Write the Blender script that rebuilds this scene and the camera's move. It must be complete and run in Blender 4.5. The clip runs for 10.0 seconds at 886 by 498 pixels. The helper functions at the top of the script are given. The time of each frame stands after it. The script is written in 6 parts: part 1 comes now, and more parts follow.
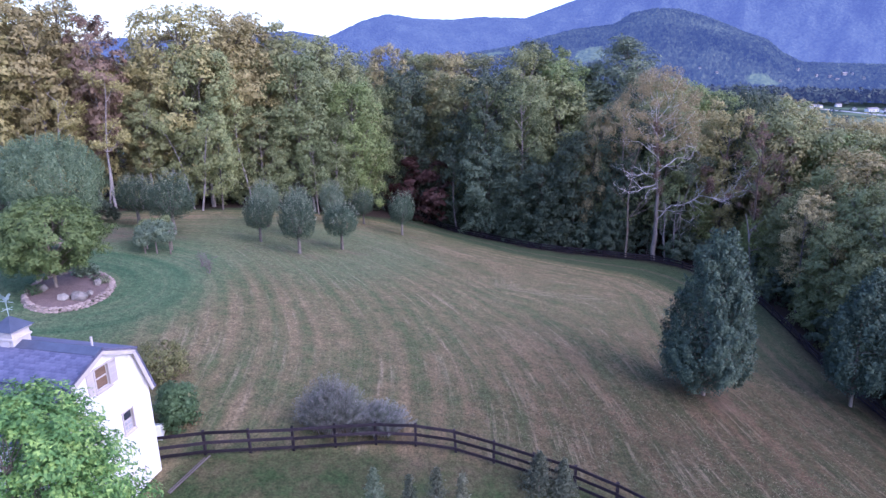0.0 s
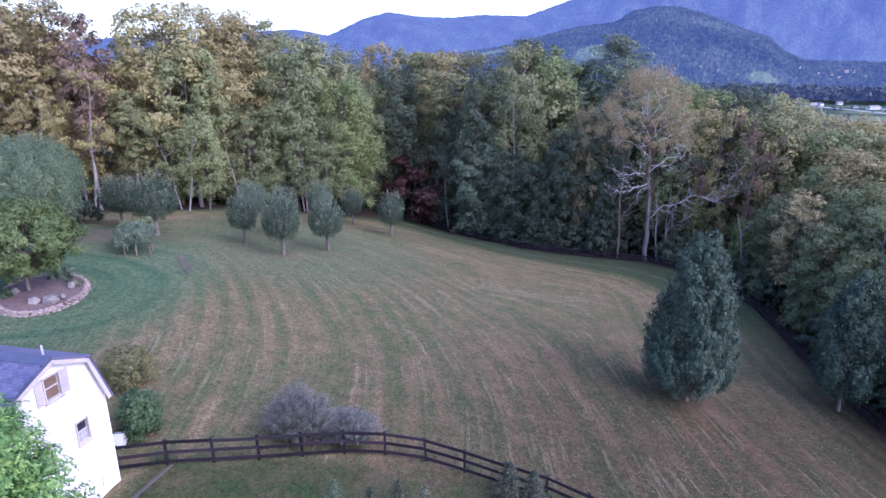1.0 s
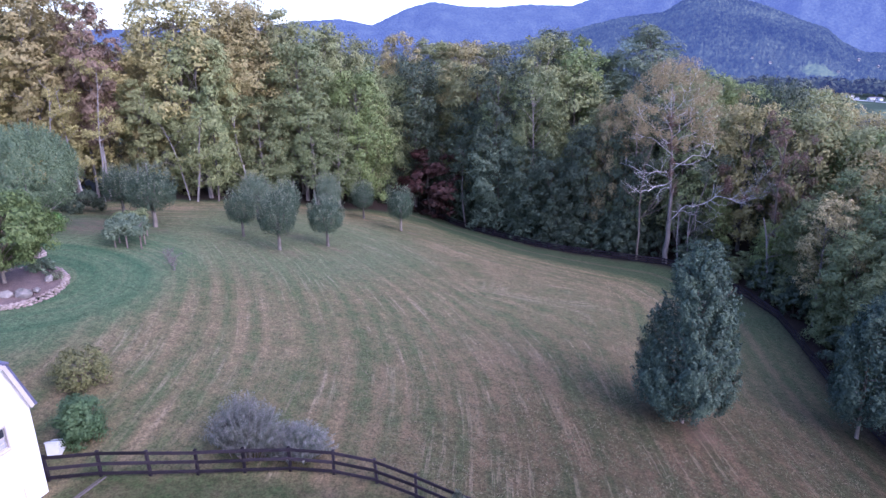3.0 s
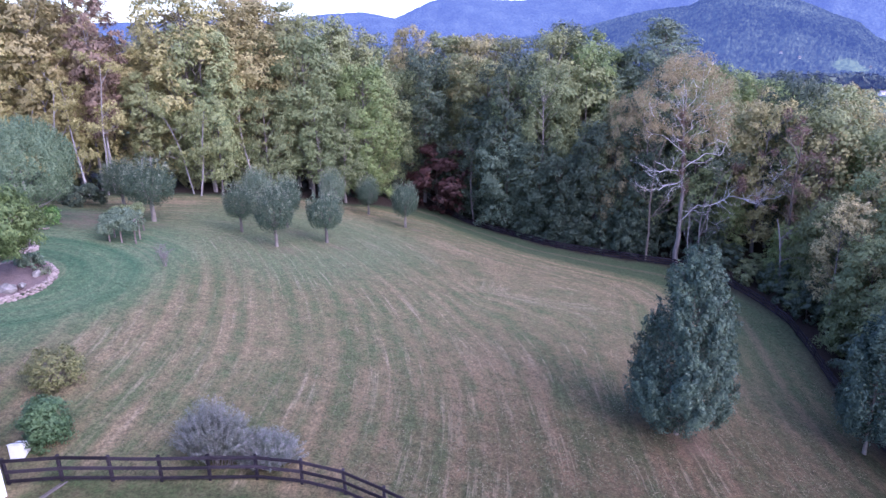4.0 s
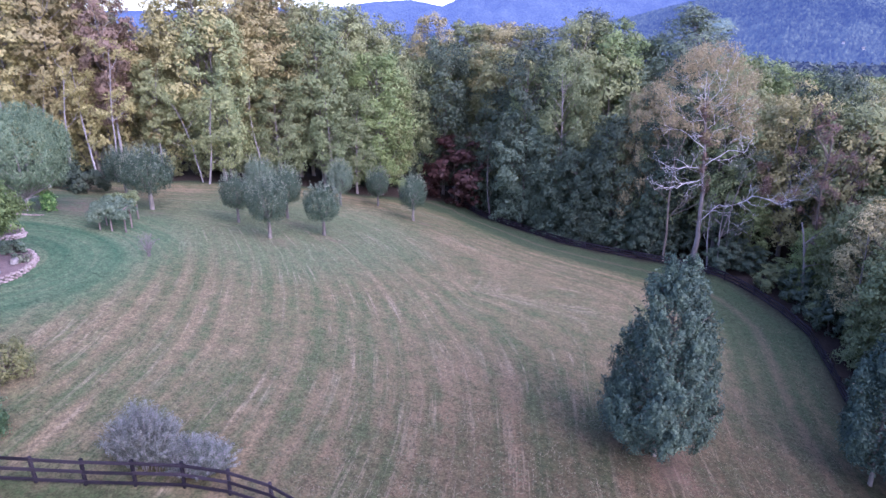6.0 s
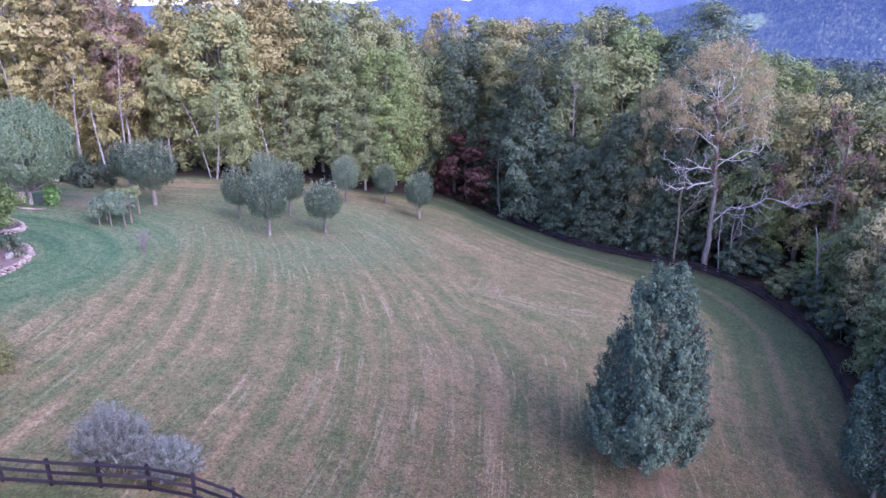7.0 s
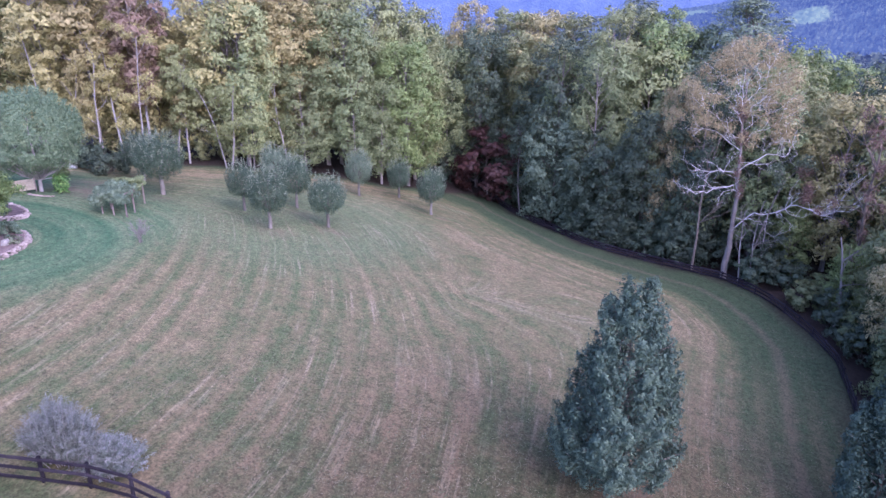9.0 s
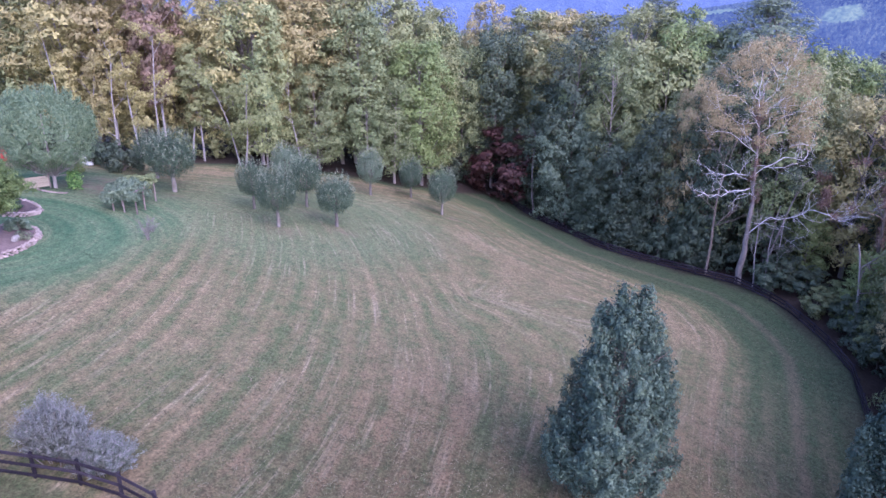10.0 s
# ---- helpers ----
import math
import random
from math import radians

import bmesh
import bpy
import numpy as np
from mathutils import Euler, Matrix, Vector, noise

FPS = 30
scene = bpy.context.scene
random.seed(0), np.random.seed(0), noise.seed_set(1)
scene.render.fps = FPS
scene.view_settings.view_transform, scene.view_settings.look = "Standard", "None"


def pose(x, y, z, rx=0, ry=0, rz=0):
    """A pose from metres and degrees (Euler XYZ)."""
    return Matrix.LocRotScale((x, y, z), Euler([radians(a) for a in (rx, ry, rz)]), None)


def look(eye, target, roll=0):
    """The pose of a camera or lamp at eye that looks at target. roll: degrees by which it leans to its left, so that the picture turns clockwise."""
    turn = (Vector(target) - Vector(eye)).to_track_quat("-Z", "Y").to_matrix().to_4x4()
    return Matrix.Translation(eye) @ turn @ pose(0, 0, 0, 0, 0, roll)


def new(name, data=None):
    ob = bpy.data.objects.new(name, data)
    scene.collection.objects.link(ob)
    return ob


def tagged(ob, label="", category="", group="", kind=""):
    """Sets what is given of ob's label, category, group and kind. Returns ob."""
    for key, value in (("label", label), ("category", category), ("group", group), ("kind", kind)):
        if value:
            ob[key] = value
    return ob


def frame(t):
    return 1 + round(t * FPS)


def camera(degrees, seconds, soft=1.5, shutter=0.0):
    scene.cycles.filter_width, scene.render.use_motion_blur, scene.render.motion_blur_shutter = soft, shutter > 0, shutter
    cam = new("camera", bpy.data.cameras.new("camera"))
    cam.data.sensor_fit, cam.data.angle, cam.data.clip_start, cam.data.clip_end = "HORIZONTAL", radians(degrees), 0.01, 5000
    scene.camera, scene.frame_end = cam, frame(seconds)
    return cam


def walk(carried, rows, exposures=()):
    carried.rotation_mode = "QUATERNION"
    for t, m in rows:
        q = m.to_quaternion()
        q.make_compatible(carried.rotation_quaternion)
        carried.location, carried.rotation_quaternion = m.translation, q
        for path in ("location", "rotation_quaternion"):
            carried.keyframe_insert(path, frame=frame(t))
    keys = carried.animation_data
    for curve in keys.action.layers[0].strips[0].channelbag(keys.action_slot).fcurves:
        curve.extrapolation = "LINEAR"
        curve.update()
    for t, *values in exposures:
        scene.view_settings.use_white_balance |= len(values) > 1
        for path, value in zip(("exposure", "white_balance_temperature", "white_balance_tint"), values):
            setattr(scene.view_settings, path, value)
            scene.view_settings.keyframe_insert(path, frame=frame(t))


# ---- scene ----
cam = camera(71.04, 10.0)
PATH = [
    (0, pose(0.000, 0.000, 20.708, 73.699, 0, -0.000) @ pose(0, 0, 0, 0, 0, -0.629)),
    (0.5, pose(0.825, 0.396, 20.732, 73.619, 0, -0.040) @ pose(0, 0, 0, 0, 0, -0.654)),
    (1, pose(1.832, 0.951, 20.756, 73.547, 0, 0.125) @ pose(0, 0, 0, 0, 0, -0.685)),
    (1.5, pose(2.914, 1.608, 20.749, 73.445, 0, 0.808) @ pose(0, 0, 0, 0, 0, -0.690)),
    (2, pose(4.018, 2.370, 20.763, 73.244, 0, 1.669) @ pose(0, 0, 0, 0, 0, -0.617)),
    (2.5, pose(5.134, 3.184, 20.787, 73.015, 0, 2.775) @ pose(0, 0, 0, 0, 0, -0.491)),
    (4, pose(8.549, 5.794, 20.839, 72.213, 0, 5.847) @ pose(0, 0, 0, 0, 0, -0.169)),
    (4.5, pose(9.746, 6.615, 20.864, 71.986, 0, 6.697) @ pose(0, 0, 0, 0, 0, -0.141)),
    (5, pose(10.949, 7.375, 20.846, 71.775, 0, 7.484) @ pose(0, 0, 0, 0, 0, -0.093)),
    (5.5, pose(12.115, 8.164, 20.810, 71.506, 0, 8.673) @ pose(0, 0, 0, 0, 0, 0.032)),
    (7, pose(15.653, 10.456, 20.973, 70.827, 0, 12.172) @ pose(0, 0, 0, 0, 0, 0.256)),
    (7.5, pose(16.750, 11.184, 21.057, 70.626, 0, 13.176) @ pose(0, 0, 0, 0, 0, 0.370)),
    (8, pose(17.797, 11.880, 21.139, 70.403, 0, 14.024) @ pose(0, 0, 0, 0, 0, 0.482)),
    (8.5, pose(18.817, 12.507, 21.221, 70.210, 0, 15.226) @ pose(0, 0, 0, 0, 0, 0.631)),
    (9, pose(19.789, 13.118, 21.307, 70.025, 0, 16.330) @ pose(0, 0, 0, 0, 0, 0.767)),
    (9.5, pose(20.586, 13.647, 21.388, 69.944, 0, 17.338) @ pose(0, 0, 0, 0, 0, 0.853)),
    (10, pose(21.184, 14.008, 21.481, 69.853, 0, 18.440) @ pose(0, 0, 0, 0, 0, 0.846)),
]
walk(cam, PATH, [(0.0, 1.77, 5340, 34), (2.5, 1.80, 5360, 35), (4.0, 2.10, 5350, 37), (5.0, 2.15, 5355, 38), (7.0, 2.23, 5360, 39), (10.0, 2.26, 5360, 39)])

# ---- world and sun ----
SUN_EL, SUN_AZ = radians(41), radians(124)          # azimuth clockwise from +y
world = bpy.data.worlds.new("world")
scene.world = world
world.use_nodes = True
wn = world.node_tree
sky = wn.nodes.new("ShaderNodeTexSky")
sky.sky_type = "NISHITA"
sky.sun_disc = False
sky.sun_elevation, sky.sun_rotation = SUN_EL, SUN_AZ
sky.air_density, sky.dust_density, sky.ozone_density = 1.0, 2.0, 1.5
wn.links.new(sky.outputs[0], wn.nodes["Background"].inputs[0])
wn.nodes["Background"].inputs[1].default_value = 0.15
sun = new("sun", bpy.data.lights.new("sun", "SUN"))
sun.data.energy, sun.data.angle, sun.data.color = 0.55, radians(95), (1.0, 0.88, 0.73)
sun.matrix_world = look((60 * math.sin(SUN_AZ), 60 * math.cos(SUN_AZ), 60 * math.tan(SUN_EL)), (0, 0, 0))


# ---- materials ----
def material(name, rough=0.8, spec=0.2):
    m = bpy.data.materials.new(name)
    m.use_nodes = True
    b = m.node_tree.nodes["Principled BSDF"]
    b.inputs["Roughness"].default_value = rough
    b.inputs["Specular IOR Level"].default_value = spec
    return m, m.node_tree, b


def rgb(c):
    return (*c, 1.0)


def node(nt, kind, **values):
    n = nt.nodes.new(kind)
    for key, v in values.items():
        n.inputs[key].default_value = v
    return n


def ramp(nt, src, stops):
    r = nt.nodes.new("ShaderNodeValToRGB")
    el = r.color_ramp.elements
    while len(el) < len(stops):
        el.new(0.5)
    for e, (p, c) in zip(el, stops):
        e.position, e.color = p, rgb(c)
    nt.links.new(src, r.inputs[0])
    return r.outputs[0]


def mix(nt, fac, a, b, mode="MIX"):
    n = nt.nodes.new("ShaderNodeMix")
    n.data_type, n.blend_type = "RGBA", mode
    for sock, v in ((n.inputs[0], fac), (n.inputs[6], a), (n.inputs[7], b)):
        if isinstance(v, bpy.types.NodeSocket):
            nt.links.new(v, sock)
        elif sock == n.inputs[0]:
            sock.default_value = v
        else:
            sock.default_value = rgb(v)
    return n.outputs[2]


def coords(nt, kind="Object"):
    return nt.nodes.new("ShaderNodeTexCoord").outputs[kind]


def noise_of(nt, scale, vec=None, detail=4.0, rough=0.6):
    n = node(nt, "ShaderNodeTexNoise", Scale=scale, Detail=detail, Roughness=rough)
    if vec is not None:
        nt.links.new(vec, n.inputs["Vector"])
    return n.outputs["Fac"]


def maths(nt, op, a, b=0.0, c=None):
    n = nt.nodes.new("ShaderNodeMath")
    n.operation = op
    for i, v in enumerate((a, b) if c is None else (a, b, c)):
        if isinstance(v, bpy.types.NodeSocket):
            nt.links.new(v, n.inputs[i])
        else:
            n.inputs[i].default_value = v
    return n.outputs[0]


def bump(nt, b, height, strength=0.5, distance=0.05):
    n = node(nt, "ShaderNodeBump", Strength=strength, Distance=distance)
    nt.links.new(height, n.inputs["Height"])
    nt.links.new(n.outputs[0], b.inputs["Normal"])


def leaf_material(name, dark, mid, light, through_light=0.25, rough=0.55, clump_scale=0.8, swing=0.5):
    """Leaves: every leaf has its own tone, every plant its own shift of it, clumps of leaves vary together."""
    m, nt, b = material(name, rough, 0.25)
    geo = nt.nodes.new("ShaderNodeNewGeometry")
    info = nt.nodes.new("ShaderNodeObjectInfo")
    clump = noise_of(nt, clump_scale, coords(nt), 3.0)
    tone = maths(nt, "ADD", maths(nt, "MULTIPLY", geo.outputs["Random Per Island"], 0.40), maths(nt, "MULTIPLY_ADD", clump, swing, 0.28 - swing / 2))
    col = ramp(nt, tone, ((0.05, dark), (0.45, mid), (0.95, light)))
    hsv = node(nt, "ShaderNodeHueSaturation")
    nt.links.new(maths(nt, "MULTIPLY_ADD", info.outputs["Random"], 0.02, 0.49), hsv.inputs["Hue"])
    nt.links.new(maths(nt, "MULTIPLY_ADD", info.outputs["Random"], 0.30, 0.97), hsv.inputs["Value"])
    nt.links.new(col, hsv.inputs["Color"])
    nt.links.new(hsv.outputs[0], b.inputs["Base Color"])
    tl = nt.nodes.new("ShaderNodeBsdfTranslucent")
    nt.links.new(hsv.outputs[0], tl.inputs["Color"])
    mx = nt.nodes.new("ShaderNodeMixShader")
    mx.inputs[0].default_value = through_light
    nt.links.new(b.outputs[0], mx.inputs[1])
    nt.links.new(tl.outputs[0], mx.inputs[2])
    nt.links.new(mx.outputs[0], nt.nodes["Material Output"].inputs["Surface"])
    return m


def grained(name, a, b_, scale=6.0, rough=0.85, stretch=(1, 1, 1), relief=0.4, distance=0.02, spec=0.2):
    """A mottled, slightly rough surface between two tones."""
    m, nt, b = material(name, rough, spec)
    mp = node(nt, "ShaderNodeMapping", Scale=stretch)
    nt.links.new(coords(nt), mp.inputs[0])
    fine = noise_of(nt, scale, mp.outputs[0], 6.0)
    coarse = noise_of(nt, scale * 0.13, mp.outputs[0], 3.0)
    info = nt.nodes.new("ShaderNodeObjectInfo")
    tone = maths(nt, "ADD", maths(nt, "MULTIPLY", fine, 0.6), maths(nt, "MULTIPLY", coarse, 0.5))
    tone = maths(nt, "ADD", tone, maths(nt, "MULTIPLY_ADD", info.outputs["Random"], 0.3, -0.2))
    nt.links.new(ramp(nt, tone, ((0.3, a), (0.75, b_))), b.inputs["Base Color"])
    bump(nt, b, fine, relief, distance)
    return m


LEAF = {
    "olive": leaf_material("leaf_olive", (0.088, 0.100, 0.046), (0.180, 0.194, 0.086), (0.285, 0.290, 0.130)),
    "warm": leaf_material("leaf_warm", (0.140, 0.124, 0.054), (0.262, 0.230, 0.102), (0.35, 0.300, 0.136)),
    "green": leaf_material("leaf_green", (0.064, 0.083, 0.041), (0.138, 0.165, 0.076), (0.236, 0.262, 0.118)),
    "bright": leaf_material("leaf_bright", (0.062, 0.085, 0.032), (0.140, 0.180, 0.064), (0.245, 0.285, 0.108)),
    "dark": leaf_material("leaf_dark", (0.025, 0.037, 0.026), (0.053, 0.074, 0.048), (0.108, 0.132, 0.080)),
    "blue": leaf_material("leaf_blue", (0.046, 0.068, 0.046), (0.104, 0.140, 0.092), (0.190, 0.232, 0.155)),
    "cone": leaf_material("leaf_cone", (0.012, 0.025, 0.018), (0.038, 0.063, 0.046), (0.122, 0.160, 0.104), clump_scale=1.2, swing=1.3),
}
LEAF.update({
    "round": leaf_material("leaf_round", (0.044, 0.078, 0.046), (0.116, 0.172, 0.098), (0.250, 0.310, 0.180), clump_scale=2.0, swing=1.3),
    "grey": leaf_material("leaf_grey", (0.044, 0.052, 0.036), (0.108, 0.120, 0.080), (0.240, 0.245, 0.165), clump_scale=1.5),
    "orchard": leaf_material("leaf_orchard", (0.016, 0.031, 0.019), (0.049, 0.077, 0.048), (0.125, 0.158, 0.104), clump_scale=1.5, swing=0.9),
    "silver_tip": leaf_material("leaf_silver_tip", (0.080, 0.080, 0.077), (0.162, 0.161, 0.155), (0.31, 0.306, 0.29), clump_scale=3.0),
    "spruce": leaf_material("leaf_spruce", (0.030, 0.038, 0.026), (0.068, 0.082, 0.056), (0.150, 0.160, 0.118)),
    "garden": leaf_material("leaf_garden", (0.036, 0.060, 0.022), (0.092, 0.138, 0.046), (0.205, 0.255, 0.092)),
    "rust": leaf_material("leaf_rust", (0.062, 0.070, 0.028), (0.135, 0.140, 0.056), (0.23, 0.215, 0.09)),
    "tip": leaf_material("leaf_tip", (0.10, 0.118, 0.080), (0.195, 0.212, 0.15), (0.33, 0.34, 0.25), clump_scale=1.5),
    "shrub": leaf_material("leaf_shrub", (0.026, 0.048, 0.024), (0.062, 0.105, 0.048), (0.125, 0.180, 0.080)),
    "silver": leaf_material("leaf_silver", (0.024, 0.033, 0.023), (0.092, 0.106, 0.082), (0.26, 0.272, 0.235), clump_scale=3.0, swing=1.2),
    "brown": leaf_material("leaf_brown", (0.070, 0.046, 0.036), (0.150, 0.098, 0.074), (0.235, 0.165, 0.125)),
    "tan": leaf_material("leaf_tan", (0.150, 0.123, 0.062), (0.282, 0.233, 0.120), (0.40, 0.335, 0.19)),
    "red": leaf_material("leaf_red", (0.020, 0.008, 0.009), (0.044, 0.018, 0.017), (0.072, 0.032, 0.028)),
    "lime": leaf_material("leaf_lime", (0.034, 0.074, 0.026), (0.105, 0.200, 0.060), (0.33, 0.44, 0.125), 0.35, clump_scale=1.6, swing=1.7),
    "pine": leaf_material("leaf_pine", (0.050, 0.068, 0.044), (0.110, 0.135, 0.084), (0.190, 0.212, 0.126)),
})
BARK = grained("bark_grey", (0.07, 0.055, 0.045), (0.24, 0.20, 0.17), 9.0, 0.9, (1, 1, 0.25), 0.6, 0.03)
BARK_MID = grained("bark_mid", (0.10, 0.085, 0.08), (0.27, 0.235, 0.225), 5.0, 0.9, (1, 1, 0.3), 0.6, 0.03)
BARK_PALE = grained("bark_pale", (0.155, 0.138, 0.136), (0.35, 0.318, 0.315), 5.0, 0.85, (1, 1, 0.3), 0.5, 0.03)
BARK_ORCHARD = grained("bark_orchard", (0.095, 0.083, 0.075), (0.215, 0.19, 0.17), 6.0, 0.85, (1, 1, 0.3), 0.5, 0.02)
BARK_DEAD = grained("bark_dead", (0.30, 0.28, 0.285), (0.58, 0.55, 0.555), 5.0, 0.8, (1, 1, 0.3), 0.5, 0.03)
FENCE_WOOD = grained("fence_wood_dark", (0.008, 0.006, 0.010), (0.032, 0.025, 0.034), 7.0, 0.75, (0.3, 1, 1), 0.5, 0.01)
OLD_WOOD = grained("weathered_wood", (0.10, 0.075, 0.07), (0.25, 0.205, 0.19), 8.0, 0.85, (0.3, 1, 1), 0.5, 0.01)
POLE = grained("grey_pole_wood", (0.055, 0.046, 0.046), (0.12, 0.105, 0.105), 8.0, 0.9, (0.3, 1, 1), 0.5, 0.01)
WHITE_WALL = grained("white_wall_paint", (0.58, 0.57, 0.585), (0.70, 0.69, 0.70), 2.5, 0.7, (1, 1, 0.4), 0.25, 0.01)
# house paint greyed down to stand for the haze in front of it
FAR_WALL = grained("hazed_house_paint", (0.24, 0.225, 0.24), (0.36, 0.34, 0.355), 0.3, 0.8, (1, 1, 1), 0.2, 0.01)
TRIM = grained("white_trim_paint", (0.38, 0.345, 0.35), (0.50, 0.455, 0.46), 4.0, 0.55, (1, 1, 1), 0.1, 0.005)
SHUTTER = grained("shutter_paint_pale", (0.38, 0.345, 0.345), (0.50, 0.455, 0.45), 6.0, 0.6, (1, 1, 0.3), 0.2, 0.005)
BLIND = grained("drawn_blind_tan", (0.13, 0.085, 0.06), (0.22, 0.15, 0.11), 3.0, 0.8, (1, 1, 6), 0.2, 0.01)
SLATE = grained("roof_slate", (0.042, 0.049, 0.098), (0.138, 0.132, 0.210), 3.0, 0.45, (1, 1, 1), 0.35, 0.01, 0.5)
RIDGE_METAL = grained("roof_edge_dark", (0.030, 0.036, 0.065), (0.075, 0.085, 0.13), 2.0, 0.4, (1, 1, 1), 0.1, 0.005, 0.5)
STONE = grained("edging_stone", (0.17, 0.135, 0.12), (0.36, 0.29, 0.265), 6.0, 0.85, (1, 1, 1), 0.7, 0.03)
ROCK = grained("field_rock", (0.11, 0.10, 0.095), (0.29, 0.265, 0.25), 3.0, 0.85, (1, 1, 1), 0.8, 0.05)
MULCH = grained("bed_mulch", (0.052, 0.038, 0.038), (0.165, 0.120, 0.114), 14.0, 0.95, (1, 1, 1), 1.0, 0.06)
TANK = grained("tank_white", (0.62, 0.63, 0.66), (0.76, 0.77, 0.80), 2.0, 0.4, (1, 1, 1), 0.1, 0.005, 0.5)
PANEL = grained("board_wall_beige", (0.20, 0.165, 0.125), (0.31, 0.265, 0.205), 4.0, 0.85, (1, 1, 3), 0.3, 0.01)
IRON = grained("verdigris_iron", (0.18, 0.24, 0.24), (0.38, 0.46, 0.46), 20.0, 0.5, (1, 1, 1), 0.2, 0.003, 0.5)
RED_PAINT = grained("red_paint", (0.42, 0.02, 0.03), (0.60, 0.05, 0.06), 4.0, 0.5, (1, 1, 1), 0.1, 0.005)
# pale colour stands for the reflection in the lower panes
PALE_PANE = grained("reflecting_pane", (0.26, 0.27, 0.30), (0.40, 0.40, 0.43), 3.0, 0.25, (1, 1, 1), 0.05, 0.003, 0.5)
glass_m, glass_nt, GLASS_B = material("window_glass", 0.08, 0.5)
GLASS_B.inputs["Base Color"].default_value = (0.03, 0.035, 0.045, 1)
GLASS = glass_m


# ---- the lie of the land ----
HILL = ((-2.614, -4.398, -2.866, 1.128, -0.57), (-6.82, -0.69, 1.837, -2.614), (-0.455, 2.369, 2.894), (-0.136, 3.861), (-0.428,))
EDGE = [(-60, 84), (-48, 86), (-38, 93), (-27, 102), (-18, 107), (-10, 118), (-5, 128), (3, 117), (10, 110), (16, 103), (22, 100), (28, 97.5),
        (34, 95), (38, 90), (41, 83), (42.5, 77), (42, 70), (41, 63), (40, 55), (39.5, 47), (40, 36), (42, 20)]


def soft(v, lo, hi, w):
    """v held softly between lo and hi."""
    v = lo + w * np.logaddexp(0, (v - lo) / w)
    return hi - w * np.logaddexp(0, (hi - v) / w)


def ground_z(x, y):
    """Height of the ground: the field's own shape, which runs out into a long slope down to the valley floor."""
    x, y = np.asarray(x, float), np.asarray(y, float)
    u, v = soft(x, -50, 45, 3.0) / 40, (soft(y, 16, 126, 3.0) - 65) / 50
    z = sum(c * u ** i * v ** j for i, line in enumerate(HILL) for j, c in enumerate(line))
    far = np.maximum(0, np.hypot(np.maximum(0, np.abs(x + 2) - 48), np.maximum(0, np.abs(y - 71) - 57)))
    side = np.clip(0.35 + 0.65 * (x / (np.abs(x) + np.abs(y) * 0.5 + 60)) + 0.25 * np.clip(y / 300, -1, 1), 0.0, 1.0)
    return z - 46 * (1 - np.exp(-far / 300)) * (0.15 + 0.85 * side)


def gz(x, y):
    return float(ground_z(x, y))


def edge_distance(x, y):
    """Distance to the wood's edge; negative inside the wood."""
    x, y = np.asarray(x, float), np.asarray(y, float)
    best, sign = np.full(x.shape, 1e9), np.ones(x.shape)
    for (ax, ay), (bx, by) in zip(EDGE, EDGE[1:]):
        dx, dy = bx - ax, by - ay
        t = np.clip(((x - ax) * dx + (y - ay) * dy) / (dx * dx + dy * dy), 0, 1)
        d = np.hypot(x - ax - t * dx, y - ay - t * dy)
        near = d < best
        best = np.where(near, d, best)
        sign = np.where(near, np.where(dx * (y - ay) - dy * (x - ax) > 0, -1, 1), sign)
    return best * sign


# ---- building helpers ----
def part(name, bm, mat, parent=None, label="", smooth=False):
    me = bpy.data.meshes.new(name)
    bm.to_mesh(me)
    bm.free()
    if smooth:
        me.polygons.foreach_set("use_smooth", [True] * len(me.polygons))
    me.materials.append(mat)
    ob = new(name, me)
    if parent is not None:
        ob.parent = parent
    if label:
        tagged(ob, label)
    return ob


def arrays(name, verts, faces, mat, smooth=False):
    """A mesh from numpy arrays of vertices and of faces that all have as many corners."""
    me = bpy.data.meshes.new(name)
    verts, faces = np.asarray(verts, np.float32), np.asarray(faces, np.int32)
    k = faces.shape[1]
    me.vertices.add(len(verts))
    me.vertices.foreach_set("co", verts.ravel())
    me.loops.add(faces.size)
    me.loops.foreach_set("vertex_index", faces.ravel())
    me.polygons.add(len(faces))
    me.polygons.foreach_set("loop_start", np.arange(0, faces.size, k, dtype=np.int32))
    if smooth:
        me.polygons.foreach_set("use_smooth", np.ones(len(faces), bool))
    me.update(calc_edges=True)
    me.materials.append(mat)
    return me


def hold(name, mesh, parent, label=""):
    ob = new(name, mesh)
    ob.parent = parent
    if label:
        tagged(ob, label)
    return ob


def thing(name, m, label, category, group="", kind=""):
    ob = new(name)
    ob.empty_display_size = 0.2
    ob.matrix_basis = m
    return tagged(ob, label, category, group, kind)


def box(bm, size, at=(0, 0, 0), turn=None, bevel=0.0):
    m = Matrix.Translation(at) @ (turn if turn is not None else Matrix()) @ Matrix.Diagonal((*size, 1))
    made = bmesh.ops.create_cube(bm, size=1, matrix=m)
    if bevel:
        edges = list({e for v in made["verts"] for e in v.link_edges})
        bmesh.ops.bevel(bm, geom=edges, offset=bevel, segments=1, affect="EDGES")
    return bm


def boxed(name, size, at, mat, parent, turn=None, bevel=0.0, label=""):
    return part(name, box(bmesh.new(), size, at, turn, bevel), mat, parent, label)


